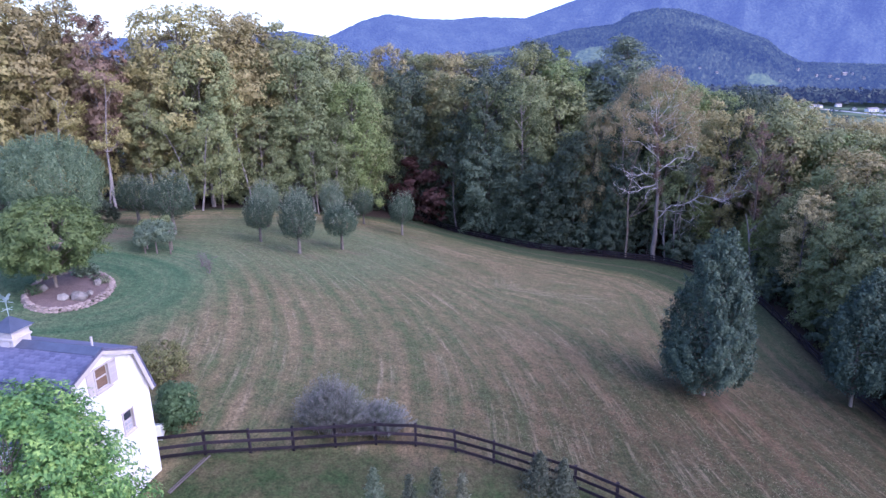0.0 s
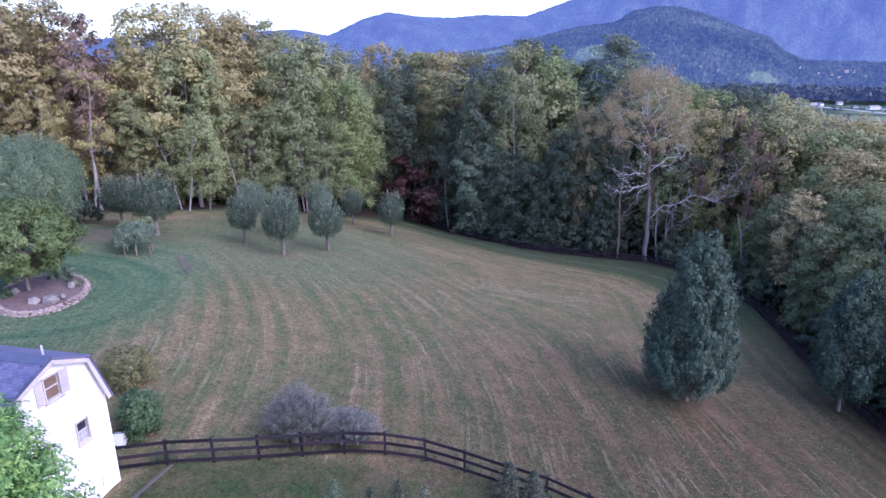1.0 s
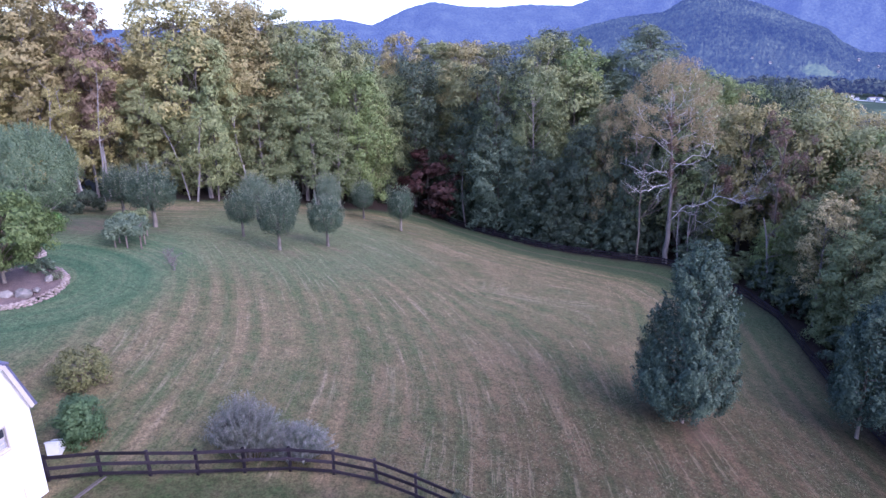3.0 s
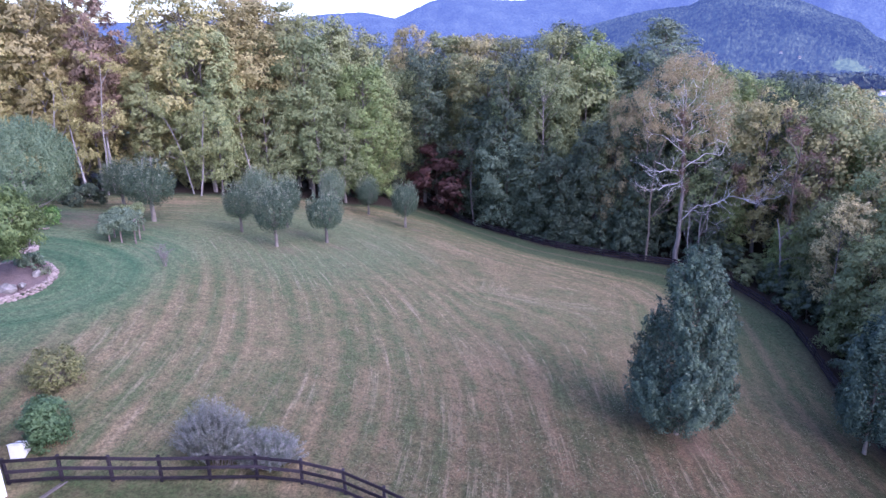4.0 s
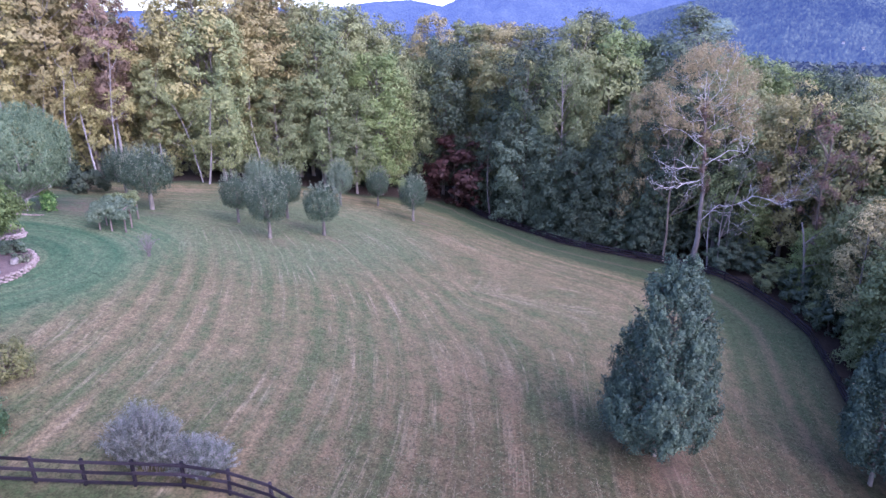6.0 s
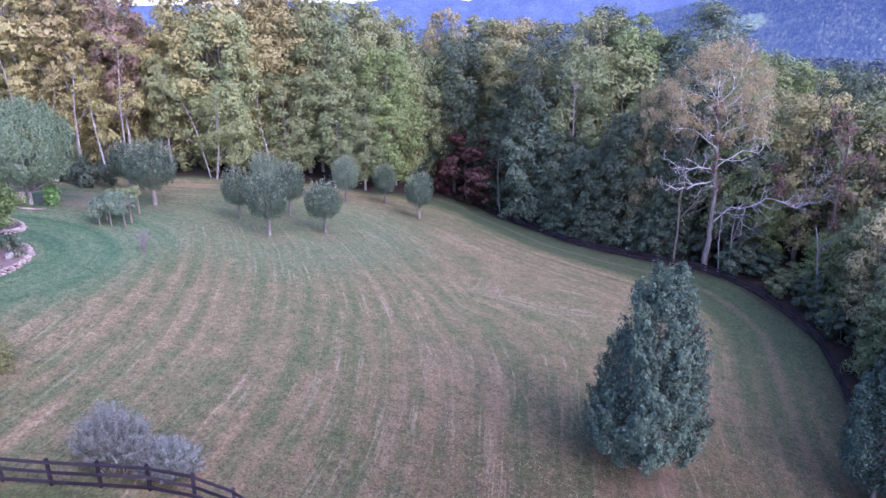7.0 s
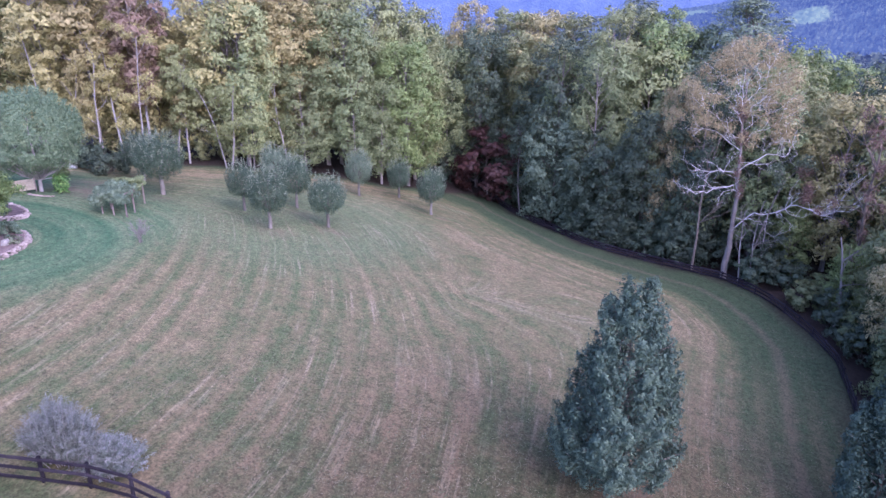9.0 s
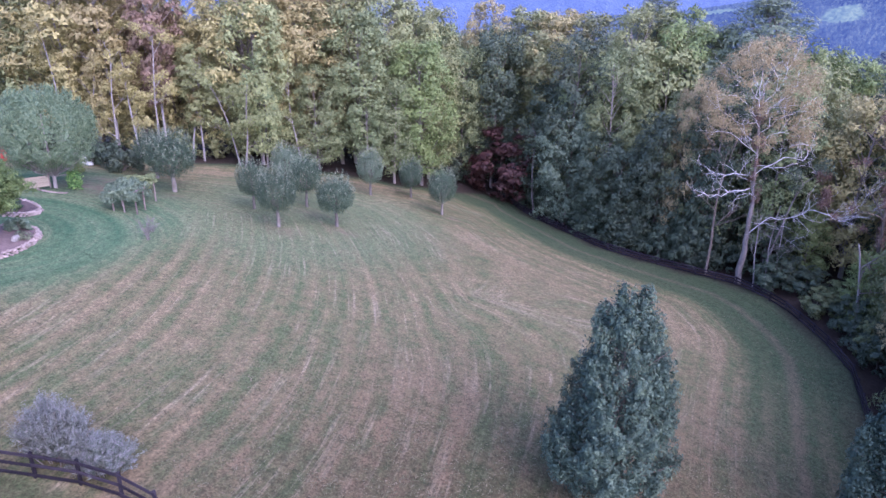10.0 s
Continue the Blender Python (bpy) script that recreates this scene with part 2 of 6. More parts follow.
def prism(bm, outline, depth, m):
    """The outline, in the plane of m's x and y, pushed along m's z by depth."""
    a = [bm.verts.new(m @ Vector((*p, 0))) for p in outline]
    b = [bm.verts.new(m @ Vector((*p, depth))) for p in outline]
    bm.faces.new(a[::-1])
    bm.faces.new(b)
    for i in range(len(a)):
        j = (i + 1) % len(a)
        bm.faces.new((a[i], a[j], b[j], b[i]))
    return bm


class Wood:
    """Gathers tapered tubes into one mesh."""

    def __init__(self):
        self.v, self.f, self.n = [], [], 0

    def tube(self, line, r0, r1, sides=6):
        line = [Vector(p) for p in line]
        for i, p in enumerate(line):
            d = (line[min(i + 1, len(line) - 1)] - line[max(i - 1, 0)]).normalized()
            s = d.orthogonal().normalized() if abs(d.z) < 0.95 else Vector((1, 0, 0))
            s = (s - d * s.dot(d)).normalized()
            q = d.cross(s)
            r = r0 + (r1 - r0) * i / (len(line) - 1)
            for k in range(sides):
                a = 2 * math.pi * k / sides
                self.v.append(p + (s * math.cos(a) + q * math.sin(a)) * r)
        for i in range(len(line) - 1):
            for k in range(sides):
                a, b = self.n + i * sides + k, self.n + i * sides + (k + 1) % sides
                self.f.append((a, b, b + sides, a + sides))
        self.n = len(self.v)

    def mesh(self, name, mat):
        return arrays(name, [tuple(p) for p in self.v], self.f, mat, True)


def wander(rng, start, heading, length, steps=5, bend=0.25, lift=0.0):
    """A crooked line."""
    p, d, out = Vector(start), Vector(heading).normalized(), [Vector(start)]
    for _ in range(steps):
        d = (d + Vector((rng.uniform(-bend, bend), rng.uniform(-bend, bend), rng.uniform(-bend, bend) * 0.7 + lift))).normalized()
        p = p + d * (length / steps)
        out.append(p.copy())
    return out


def leaves(rs, centres, normals, size, droop=0.3, slim=0.65, spread=0.45, tri=False):
    """Leaf sprays: one folded diamond (or, far off, a triangle) each, about a given point and facing roughly along a given normal."""
    n = len(centres)
    nn = normals + rs.normal(0, spread, (n, 3))
    nn /= np.linalg.norm(nn, axis=1)[:, None] + 1e-9
    ax = rs.normal(0, 1, (n, 3))
    ax[:, 2] -= droop
    ax -= nn * (ax * nn).sum(1)[:, None]
    ax /= np.linalg.norm(ax, axis=1)[:, None] + 1e-9
    bx = np.cross(nn, ax)
    s = (size * rs.uniform(0.6, 1.35, n))[:, None]
    fold = nn * s * 0.18
    if tri:
        verts = np.stack([centres - ax * s * 0.5 + bx * s * slim * 0.4, centres - ax * s * 0.5 - bx * s * slim * 0.4, centres + ax * s * 0.6], 1)
        return verts.reshape(-1, 3), np.arange(3 * n).reshape(-1, 3)
    verts = np.stack([centres - ax * s * 0.5, centres + bx * s * slim * 0.5 - fold, centres + ax * s * 0.5, centres - bx * s * slim * 0.5 - fold], 1)
    return verts.reshape(-1, 3), np.arange(4 * n).reshape(-1, 4)


def crown_points(rs, lobes, count, fill=0.25):
    """Points and outward normals on and just under the skins of overlapping lobes (x, y, z, radius, flattening)."""
    lobes = np.asarray(lobes, float)
    w = lobes[:, 3] ** 2
    pick = rs.choice(len(lobes), count, p=w / w.sum())
    d = rs.normal(0, 1, (count, 3))
    d /= np.linalg.norm(d, axis=1)[:, None]
    r = lobes[pick, 3] * np.where(rs.random(count) < fill, rs.uniform(0.3, 0.9, count), rs.uniform(0.86, 1.12, count))
    p = d * r[:, None]
    p[:, 2] *= lobes[pick, 4]
    return lobes[pick, :3] + p, d


def lobed(rng, height, start, width, profile, count, size, squash=0.85):
    """Lobes for a crown between start and height, whose half width over the rising share h is profile(h)."""
    out = []
    for i in range(count):
        h = (i + rng.uniform(0.1, 0.9)) / count
        w = profile(h) * width / 2
        a = i * 2.4 + rng.uniform(-0.5, 0.5)
        r = size * rng.uniform(0.75, 1.25) * (0.6 + 0.4 * profile(h))
        reach = max(0.0, w - r * 0.75) * math.sqrt(rng.uniform(0.5, 1.0))
        z = start + h * (height - start)
        out.append((reach * math.cos(a), reach * math.sin(a), min(z, height - r * squash * 0.9), r, squash))
    return out


def woody(rng, height, start, base_r, lobes, fork=0.55, limb=0.35, lean=0.03, sides=7):
    """Trunk and limbs that reach into the lobes."""
    w = Wood()
    trunk = wander(rng, (0, 0, -0.4), (rng.uniform(-lean, lean), rng.uniform(-lean, lean), 1), height * 0.9 + 0.4, 8, 0.05, 0.05)
    w.tube(trunk, base_r, base_r * 0.15, sides)
    for x, y, z, r, _ in lobes:
        if rng.random() > limb * 2:
            continue
        z0 = max(start * 0.8, z - math.hypot(x, y) * rng.uniform(0.5, 1.1) - r * 0.4)
        k = min(7.0, max(0.0, (z0 + 0.4) / (height * 0.9 + 0.4) * 8))
        i = int(k)
        p = trunk[i].lerp(trunk[i + 1], k - i)
        q = Vector((x, y, z))
        mid = p.lerp(q, 0.5) + Vector((rng.uniform(-0.4, 0.4), rng.uniform(-0.4, 0.4), rng.uniform(-0.6, 0.2)))
        w.tube([p, p.lerp(mid, 0.5), mid, mid.lerp(q, 0.6), q], base_r * 0.34 * (1 - 0.5 * k / 8), base_r * 0.06, 5)
    return w


def plant(name, m, label, category, crown_mesh, wood_mesh=None, group=""):
    ob = thing(name, m, label, category, group)
    if wood_mesh is not None:
        hold("trunk", wood_mesh, ob)
    hold("crown", crown_mesh, ob)
    return ob


def clumped(rng, boughs, each, share=0.5, flat=0.85):
    """Small leaf clumps spread over the outer and upper side of every bough."""
    out = []
    for x, y, z, r, _ in boughs:
        for _ in range(each):
            a, u, k = rng.uniform(0, 6.2832), rng.uniform(-0.6, 1.0), rng.uniform(0.5, 1.08)
            h = math.sqrt(1 - u * u)
            out.append((x + math.cos(a) * h * r * k, y + math.sin(a) * h * r * k, z + u * r * 0.92 * k, r * share * rng.uniform(0.6, 1.3), flat))
    return out


def grown(seed, height, start, width, profile, bough_n, bough_r, leaf_n, leaf_size, base_r, leaf, bark, limb=0.35, fill=0.25, droop=0.3, slim=0.6, squash=0.85, spread=0.42, up=0.35, tri=False, each=10, share=0.44):
    """Crown and wood meshes of one tree: limbs carry boughs, boughs carry leaf clumps, with gaps between them."""
    rng, rs = random.Random(seed), np.random.RandomState(seed)
    boughs = lobed(rng, height, start, width, profile, bough_n, bough_r, squash)
    p, d = crown_points(rs, clumped(rng, boughs, each, share), leaf_n, fill)
    under = (d[:, 2] < -0.15) & (rs.random(leaf_n) < 0.55)
    p[under, 2] -= 2 * np.minimum(0, d[under, 2]) * bough_r * share * 0.5
    d[under, 2] *= -1
    mid = (start + height) / 2
    d += (p - np.array([0, 0, mid])) / np.array([width / 2, width / 2, (height - start) / 2]) * 1.0
    d[:, 2] += up
    v, f = leaves(rs, p, d, leaf_size, droop, slim, spread, tri)
    return arrays("crown", v, f, leaf), woody(rng, height, start, base_r, boughs, limb=limb).mesh("trunk", bark)


def flame_crown(seed, height, start, width, profile, sprays, length, girth, leaf_n, leaf_size, leaf, lean=0.5, tops=(), inner=0.15, slim=0.5, shell=0.45, droop=-0.5):
    """A crown of many tapering sprays that stand up and outwards, with leaves all over each; returns it with the sprays' tips as lobes for the limbs."""
    rng, rs = random.Random(seed), np.random.RandomState(seed)
    rows, lobes = [], []
    for i in range(sprays):
        if i % 7 == 0:
            bunch_h = rng.random()
            while rng.random() > profile(bunch_h) + 0.08:
                bunch_h = rng.random()
            bunch_a, bunch_out = i / 7 * 2.4 + rng.uniform(-0.4, 0.4), rng.uniform(0.88, 1.08)
        h = min(1.0, max(0.0, bunch_h + rng.gauss(0, 0.045)))
        half = profile(h) * width / 2
        a, reach = bunch_a + rng.gauss(0, 0.20 / (0.25 + profile(h))) * 0.6, half * bunch_out * math.sqrt(rng.uniform(shell, 1.0))
        z = start + 0.75 * length + h * (height - start - 0.75 * length)
        d = Vector((math.cos(a) * lean * reach / half, math.sin(a) * lean * reach / half, 1)).normalized()
        size = length * rng.uniform(0.7, 1.35)
        rows.append((reach * math.cos(a), reach * math.sin(a), z, d.x, d.y, d.z, size, girth * rng.uniform(0.7, 1.3)))
        lobes.append((reach * math.cos(a), reach * math.sin(a), z, 0.3, 1))
    for x, y, z in tops:
        for _ in range(7):
            rows.append((x + rng.gauss(0, 0.18), y + rng.gauss(0, 0.18), z - rng.uniform(0, 1.4), 0, 0, 1, length * 1.1, girth))
    rows = np.array(rows)
    pick = rs.choice(len(rows), leaf_n, p=rows[:, 6] / rows[:, 6].sum())
    q = rows[pick]
    s = rs.random(leaf_n) ** 0.85
    out = rs.normal(0, 1, (leaf_n, 3))
    out /= np.linalg.norm(out, axis=1)[:, None]
    r = q[:, 7] * np.sin(math.pi * (0.22 + 0.70 * s)) * rs.uniform(0.55, 1.15, leaf_n)
    p = q[:, :3] - q[:, 3:6] * (q[:, 6] * (1 - s))[:, None] + out * r[:, None]
    deep = rs.random(leaf_n) < inner
    turn = rs.uniform(0, 2 * math.pi, deep.sum())
    p[deep, :2] = np.stack([np.cos(turn), np.sin(turn)], -1) * (np.hypot(p[deep, 0], p[deep, 1]) * rs.uniform(0.55, 0.92, deep.sum()))[:, None]
    low = p[:, 2] < start * 0.8
    p[low, 2] = start * 0.8 + rs.random(low.sum()) * length
    n = out * 0.8 + np.stack([p[:, 0], p[:, 1], np.zeros(leaf_n)], -1) * (2.6 / width) + np.array([0, 0, 0.45])
    v, f = leaves(rs, p, n, leaf_size, droop, slim, 0.4, True)
    return arrays("crown", v, f, leaf), lobes


def flame_tree(seed, height, start, width, profile, sprays, length, girth, leaf_n, leaf_size, base_r, leaf, bark, limb=0.3, **kw):
    crown, lobes = flame_crown(seed, height, start, width, profile, sprays, length, girth, leaf_n, leaf_size, leaf, **kw)
    return crown, woody(random.Random(seed), height, start, base_r, lobes[::3], limb=limb).mesh("trunk", bark)


def ball_crown(seed, wide, tall_by, centre, lobe_n, lobe_r, leaf_n, leaf_size, leaf, spikes=0, spike=0.6, slim=0.6, fuzz=0.0, floor=0.0, ragged=0.14, square=2.0, flare=0.0, tip=None, low=0.05):
    """A dense rounded crown: small clumps all over an egg, with upright shoots on its upper half; half widths wide and tall_by about the height centre."""
    rng, rs = random.Random(seed), np.random.RandomState(seed)
    lobes, shoots = [], []
    for i in range(lobe_n):
        u = 1 - 2 * (i + 0.5) / lobe_n
        a, r = i * 2.399963 + rng.uniform(-0.2, 0.2), math.sqrt(1 - abs(u) ** (square if u > 0 else max(2.6, square * 1.3)))
        k = rng.uniform(1 - ragged, 1.0)
        lobes.append((math.cos(a) * r * (wide - lobe_r * 0.7) * k, math.sin(a) * r * (wide - lobe_r * 0.7) * k, max(floor, centre + u * (tall_by - lobe_r * 0.7) * k), lobe_r * rng.uniform(0.75, 1.3), 1.1))
    for _ in range(spikes):
        a, u = rng.uniform(0, 6.2832), rng.uniform(low, 0.98)
        r = math.sqrt(1 - abs(u) ** square) * wide * 0.97
        shoots.append((math.cos(a) * r, math.sin(a) * r, centre + u * tall_by, spike * rng.uniform(0.6, 1.3)))
    p, d = crown_points(rs, lobes, leaf_n, 0.25)
    if fuzz:
        p += d * np.abs(rs.normal(0, fuzz, (leaf_n, 1)))
    n = d * 0.8 + (p - np.array([0, 0, centre])) / np.array([wide, wide, tall_by]) + np.array([0, 0, 0.25])
    if shoots:
        q = np.array(shoots)[rs.randint(0, len(shoots), len(shoots) * 34)]
        s = rs.uniform(-1.0, 1.0, len(q))
        c = q[:, :3] + np.stack([rs.normal(0, 0.06, len(q)), rs.normal(0, 0.06, len(q)), s * q[:, 3]], -1)
        c[:, :2] += q[:, :2] / wide * (flare * (s + 0.5) * q[:, 3])[:, None]
        c[:, :2] *= (1 - 0.06 * (1 - s))[:, None]
        p, n = np.concatenate([p, c]), np.concatenate([n, rs.normal(0, 0.6, (len(q), 3)) + np.stack([q[:, 0], q[:, 1], np.full(len(q), 0.6)], -1) / wide])
    v, f = leaves(rs, p, n, leaf_size, -0.6, slim, 0.4, True)
    me = arrays("crown", v, f, leaf)
    if tip is not None:
        me.materials.append(tip)
        young = np.zeros(len(f), np.int32)
        young[leaf_n:] = (s > 0.35) & (rs.random(len(q)) < np.interp(q[:, 2], (centre - 0.4 * tall_by, centre + 0.8 * tall_by), (0.1, 0.6)))
        me.polygons.foreach_set("material_index", young)
    return me, lobes


# ---- ground: one sheet to the foot of the mountains ----
def spaced(near_lo, near_hi, step, far_lo, far_hi):
    near = np.arange(near_lo, near_hi + step / 2, step)
    k = np.linspace(0, 1, 46)[1:] ** 2.6
    return np.concatenate([(near_lo + (far_lo - near_lo) * k)[::-1], near, near_hi + (far_hi - near_hi) * k])


gx, gy = spaced(-62, 62, 1.0, -3600, 3600), spaced(-6, 136, 1.0, -900, 3400)
GX, GY = np.meshgrid(gx, gy)
GZ = ground_z(GX, GY)
rs_ground = np.random.RandomState(3)
GZ += np.where(np.abs(GX) < 70, rs_ground.normal(0, 0.018, GX.shape), 0)
idx = np.arange(GX.size).reshape(GX.shape)
quads = np.stack([idx[:-1, :-1], idx[:-1, 1:], idx[1:, 1:], idx[1:, :-1]], -1).reshape(-1, 4)

grass, nt, gb = material("meadow_grass", 0.95, 0.1)
pos = coords(nt)
sep = nt.nodes.new("ShaderNodeSeparateXYZ")
nt.links.new(pos, sep.inputs[0])
X, Y = sep.outputs[0], sep.outputs[1]
edge_at = nt.nodes.new("ShaderNodeAttribute")
edge_at.attribute_name = "wood_edge"
lawn_at = nt.nodes.new("ShaderNodeAttribute")
lawn_at.attribute_name = "lawn"
edge = edge_at.outputs["Fac"]
rim = node(nt, "ShaderNodeMapRange", **{"From Min": 35.0, "From Max": 21.0})
nt.links.new(edge, rim.inputs["Value"])
yy = maths(nt, "MAXIMUM", maths(nt, "ADD", Y, -35.0), 0.0)
lane = maths(nt, "ADD", X, maths(nt, "MULTIPLY", maths(nt, "MULTIPLY", yy, yy), 0.011))
lane = maths(nt, "ADD", lane, maths(nt, "MULTIPLY", noise_of(nt, 0.05, pos, 1.0), 1.4))
round_bed = maths(nt, "SQRT", maths(nt, "ADD", maths(nt, "POWER", maths(nt, "ADD", X, 33.0), 2.0), maths(nt, "POWER", maths(nt, "ADD", Y, -50.0), 2.0)))
lane = maths(nt, "ADD", maths(nt, "MULTIPLY", lane, maths(nt, "SUBTRACT", 1.0, rim.outputs[0])), maths(nt, "MULTIPLY", maths(nt, "SUBTRACT", 41.0, edge), rim.outputs[0]))
bed_lane = nt.nodes.new("ShaderNodeCombineXYZ")
nt.links.new(round_bed, bed_lane.inputs[0])
nt.links.new(maths(nt, "MULTIPLY", Y, 0.03), bed_lane.inputs[1])
arc = noise_of(nt, 0.75, bed_lane.outputs[0], 3.0, 0.6)
along = nt.nodes.new("ShaderNodeCombineXYZ")
nt.links.new(lane, along.inputs[0])
nt.links.new(maths(nt, "MULTIPLY", Y, 0.035), along.inputs[1])
swath = noise_of(nt, 0.50, along.outputs[0], 2.5, 0.7)
dash = nt.nodes.new("ShaderNodeCombineXYZ")
nt.links.new(lane, dash.inputs[0])
nt.links.new(maths(nt, "MULTIPLY", Y, 0.045), dash.inputs[1])
streak = noise_of(nt, 2.4, dash.outputs[0], 4.0, 0.7)
turns = maths(nt, "MULTIPLY", maths(nt, "SINE", maths(nt, "MULTIPLY", lane, 2.9)), noise_of(nt, 0.12, pos, 2.0))
patch = noise_of(nt, 0.055, pos, 4.0, 0.6)
fine = noise_of(nt, 2.4, pos, 8.0, 0.8)
tuft = noise_of(nt, 0.5, pos, 6.0, 0.75)
dry = maths(nt, "ADD", maths(nt, "MULTIPLY_ADD", swath, 0.95, -0.2), maths(nt, "MULTIPLY", patch, 0.75))
dry = maths(nt, "ADD", dry, maths(nt, "MULTIPLY_ADD", tuft, 1.1, -0.37))
dry = maths(nt, "ADD", dry, maths(nt, "MULTIPLY_ADD", turns, 0.16, -0.06))
dry = maths(nt, "ADD", dry, maths(nt, "MULTIPLY", lawn_at.outputs["Fac"], -0.32))
orchard_at = nt.nodes.new("ShaderNodeAttribute")
orchard_at.attribute_name = "orchard"
dry = maths(nt, "ADD", dry, maths(nt, "MULTIPLY", orchard_at.outputs["Fac"], -0.16))
meadow = ramp(nt, dry, ((0.56, (0.078, 0.095, 0.045)), (0.80, (0.120, 0.109, 0.059)), (1.02, (0.166, 0.132, 0.078))))
meadow = mix(nt, maths(nt, "MULTIPLY", orchard_at.outputs["Fac"], 0.45), meadow, mix(nt, tuft, (0.085, 0.120, 0.066), (0.150, 0.165, 0.098)))
lawn = ramp(nt, maths(nt, "ADD", maths(nt, "MULTIPLY", arc, 0.8), maths(nt, "MULTIPLY", tuft, 0.35)), ((0.40, (0.036, 0.082, 0.043)), (0.56, (0.064, 0.107, 0.057)), (0.76, (0.118, 0.136, 0.080))))
col = mix(nt, lawn_at.outputs["Fac"], meadow, lawn)
mown = node(nt, "ShaderNodeMapRange", **{"From Min": 11.0, "From Max": 8.8})
nt.links.new(maths(nt, "MULTIPLY_ADD", tuft, 1.8, maths(nt, "ADD", edge, -0.9)), mown.inputs["Value"])
fade = node(nt, "ShaderNodeMapRange", **{"From Min": 50.0, "From Max": 74.0, "To Min": 0.12, "To Max": 0.88})
nt.links.new(Y, fade.inputs["Value"])
verge = maths(nt, "MULTIPLY", mown.outputs[0], fade.outputs[0])
track = node(nt, "ShaderNodeMapRange", **{"From Min": 0.9, "From Max": 0.2})
nt.links.new(maths(nt, "ABSOLUTE", maths(nt, "ADD", maths(nt, "MULTIPLY_ADD", tuft, 1.2, edge), -6.3)), track.inputs["Value"])
# meadow gets darker towards its near and right-hand side
near_dark_at = nt.nodes.new("ShaderNodeAttribute")
near_dark_at.attribute_name = "near_dark"
col = mix(nt, near_dark_at.outputs["Fac"], col, mix(nt, 1.0, col, (0.52, 0.47, 0.485), "MULTIPLY"))
# greener verge grass; its dark tone also holds shade along the wood
verge_col = mix(nt, tuft, (0.029, 0.054, 0.026), (0.048, 0.070, 0.037))
verge_col = mix(nt, maths(nt, "MULTIPLY", track.outputs[0], 0.4), verge_col, (0.115, 0.092, 0.070))
col = mix(nt, verge, col, verge_col)
straw = node(nt, "ShaderNodeMapRange", **{"From Min": 0.53, "From Max": 0.68})
nt.links.new(streak, straw.inputs["Value"])
straw_fac = maths(nt, "MULTIPLY", straw.outputs[0], maths(nt, "MULTIPLY_ADD", lawn_at.outputs["Fac"], -0.30, 0.36))
broken = node(nt, "ShaderNodeMapRange", **{"From Min": 0.40, "From Max": 0.62})
nt.links.new(noise_of(nt, 0.16, pos, 4.0, 0.7), broken.inputs["Value"])
straw_fac = maths(nt, "MULTIPLY", straw_fac, maths(nt, "MULTIPLY_ADD", broken.outputs[0], 1.3, 0.25))
straw_fac = maths(nt, "MULTIPLY", straw_fac, maths(nt, "MULTIPLY_ADD", mown.outputs[0], -0.85, 1.0))
col = mix(nt, straw_fac, col, (0.265, 0.215, 0.155))
speck = noise_of(nt, 7.0, pos, 4.0, 0.8)
shade = maths(nt, "ADD", maths(nt, "MULTIPLY", fine, 2.5), maths(nt, "MULTIPLY_ADD", speck, 2.8, -2.15))
col = mix(nt, shade, mix(nt, 1.0, col, (0.50, 0.52, 0.51), "MULTIPLY"), mix(nt, 1.0, col, (1.56, 1.50, 1.44), "MULTIPLY"))
bare_at = nt.nodes.new("ShaderNodeAttribute")
bare_at.attribute_name = "bare_soil"
col = mix(nt, maths(nt, "MULTIPLY", bare_at.outputs["Fac"], maths(nt, "MULTIPLY_ADD", tuft, 2.2, -0.55)), col, (0.150, 0.098, 0.082))
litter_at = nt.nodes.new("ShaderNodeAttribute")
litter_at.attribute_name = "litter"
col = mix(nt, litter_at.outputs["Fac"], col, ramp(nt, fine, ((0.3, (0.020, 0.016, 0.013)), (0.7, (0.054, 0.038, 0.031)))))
dist_at = nt.nodes.new("ShaderNodeAttribute")
dist_at.attribute_name = "far_land"
fields = ramp(nt, noise_of(nt, 0.006, pos, 2.0), ((0.46, (0.035, 0.055, 0.035)), (0.50, (0.045, 0.065, 0.040)), (0.56, (0.09, 0.125, 0.075)), (0.70, (0.13, 0.15, 0.095))))
col = mix(nt, dist_at.outputs["Fac"], col, fields)
yard_at = nt.nodes.new("ShaderNodeAttribute")
yard_at.attribute_name = "yard"
yard = ramp(nt, maths(nt, "ADD", maths(nt, "MULTIPLY", tuft, 0.9), maths(nt, "MULTIPLY_ADD", patch, 0.6, -0.2)), ((0.42, (0.034, 0.056, 0.022)), (0.60, (0.062, 0.062, 0.032)), (0.82, (0.105, 0.080, 0.055))))
yard = mix(nt, shade, mix(nt, 1.0, yard, (0.55, 0.56, 0.55), "MULTIPLY"), mix(nt, 1.0, yard, (1.45, 1.40, 1.36), "MULTIPLY"))
col = mix(nt, yard_at.outputs["Fac"], col, yard)
nt.links.new(col, gb.inputs["Base Color"])
bump(nt, gb, maths(nt, "ADD", fine, maths(nt, "MULTIPLY", streak, 0.6)), 0.9, 0.12)

ground_me = arrays("ground", np.stack([GX, GY, GZ], -1).reshape(-1, 3), quads, grass, True)
ed = edge_distance(GX, GY).ravel()
flat = np.stack([GX, GY], -1).reshape(-1, 2)


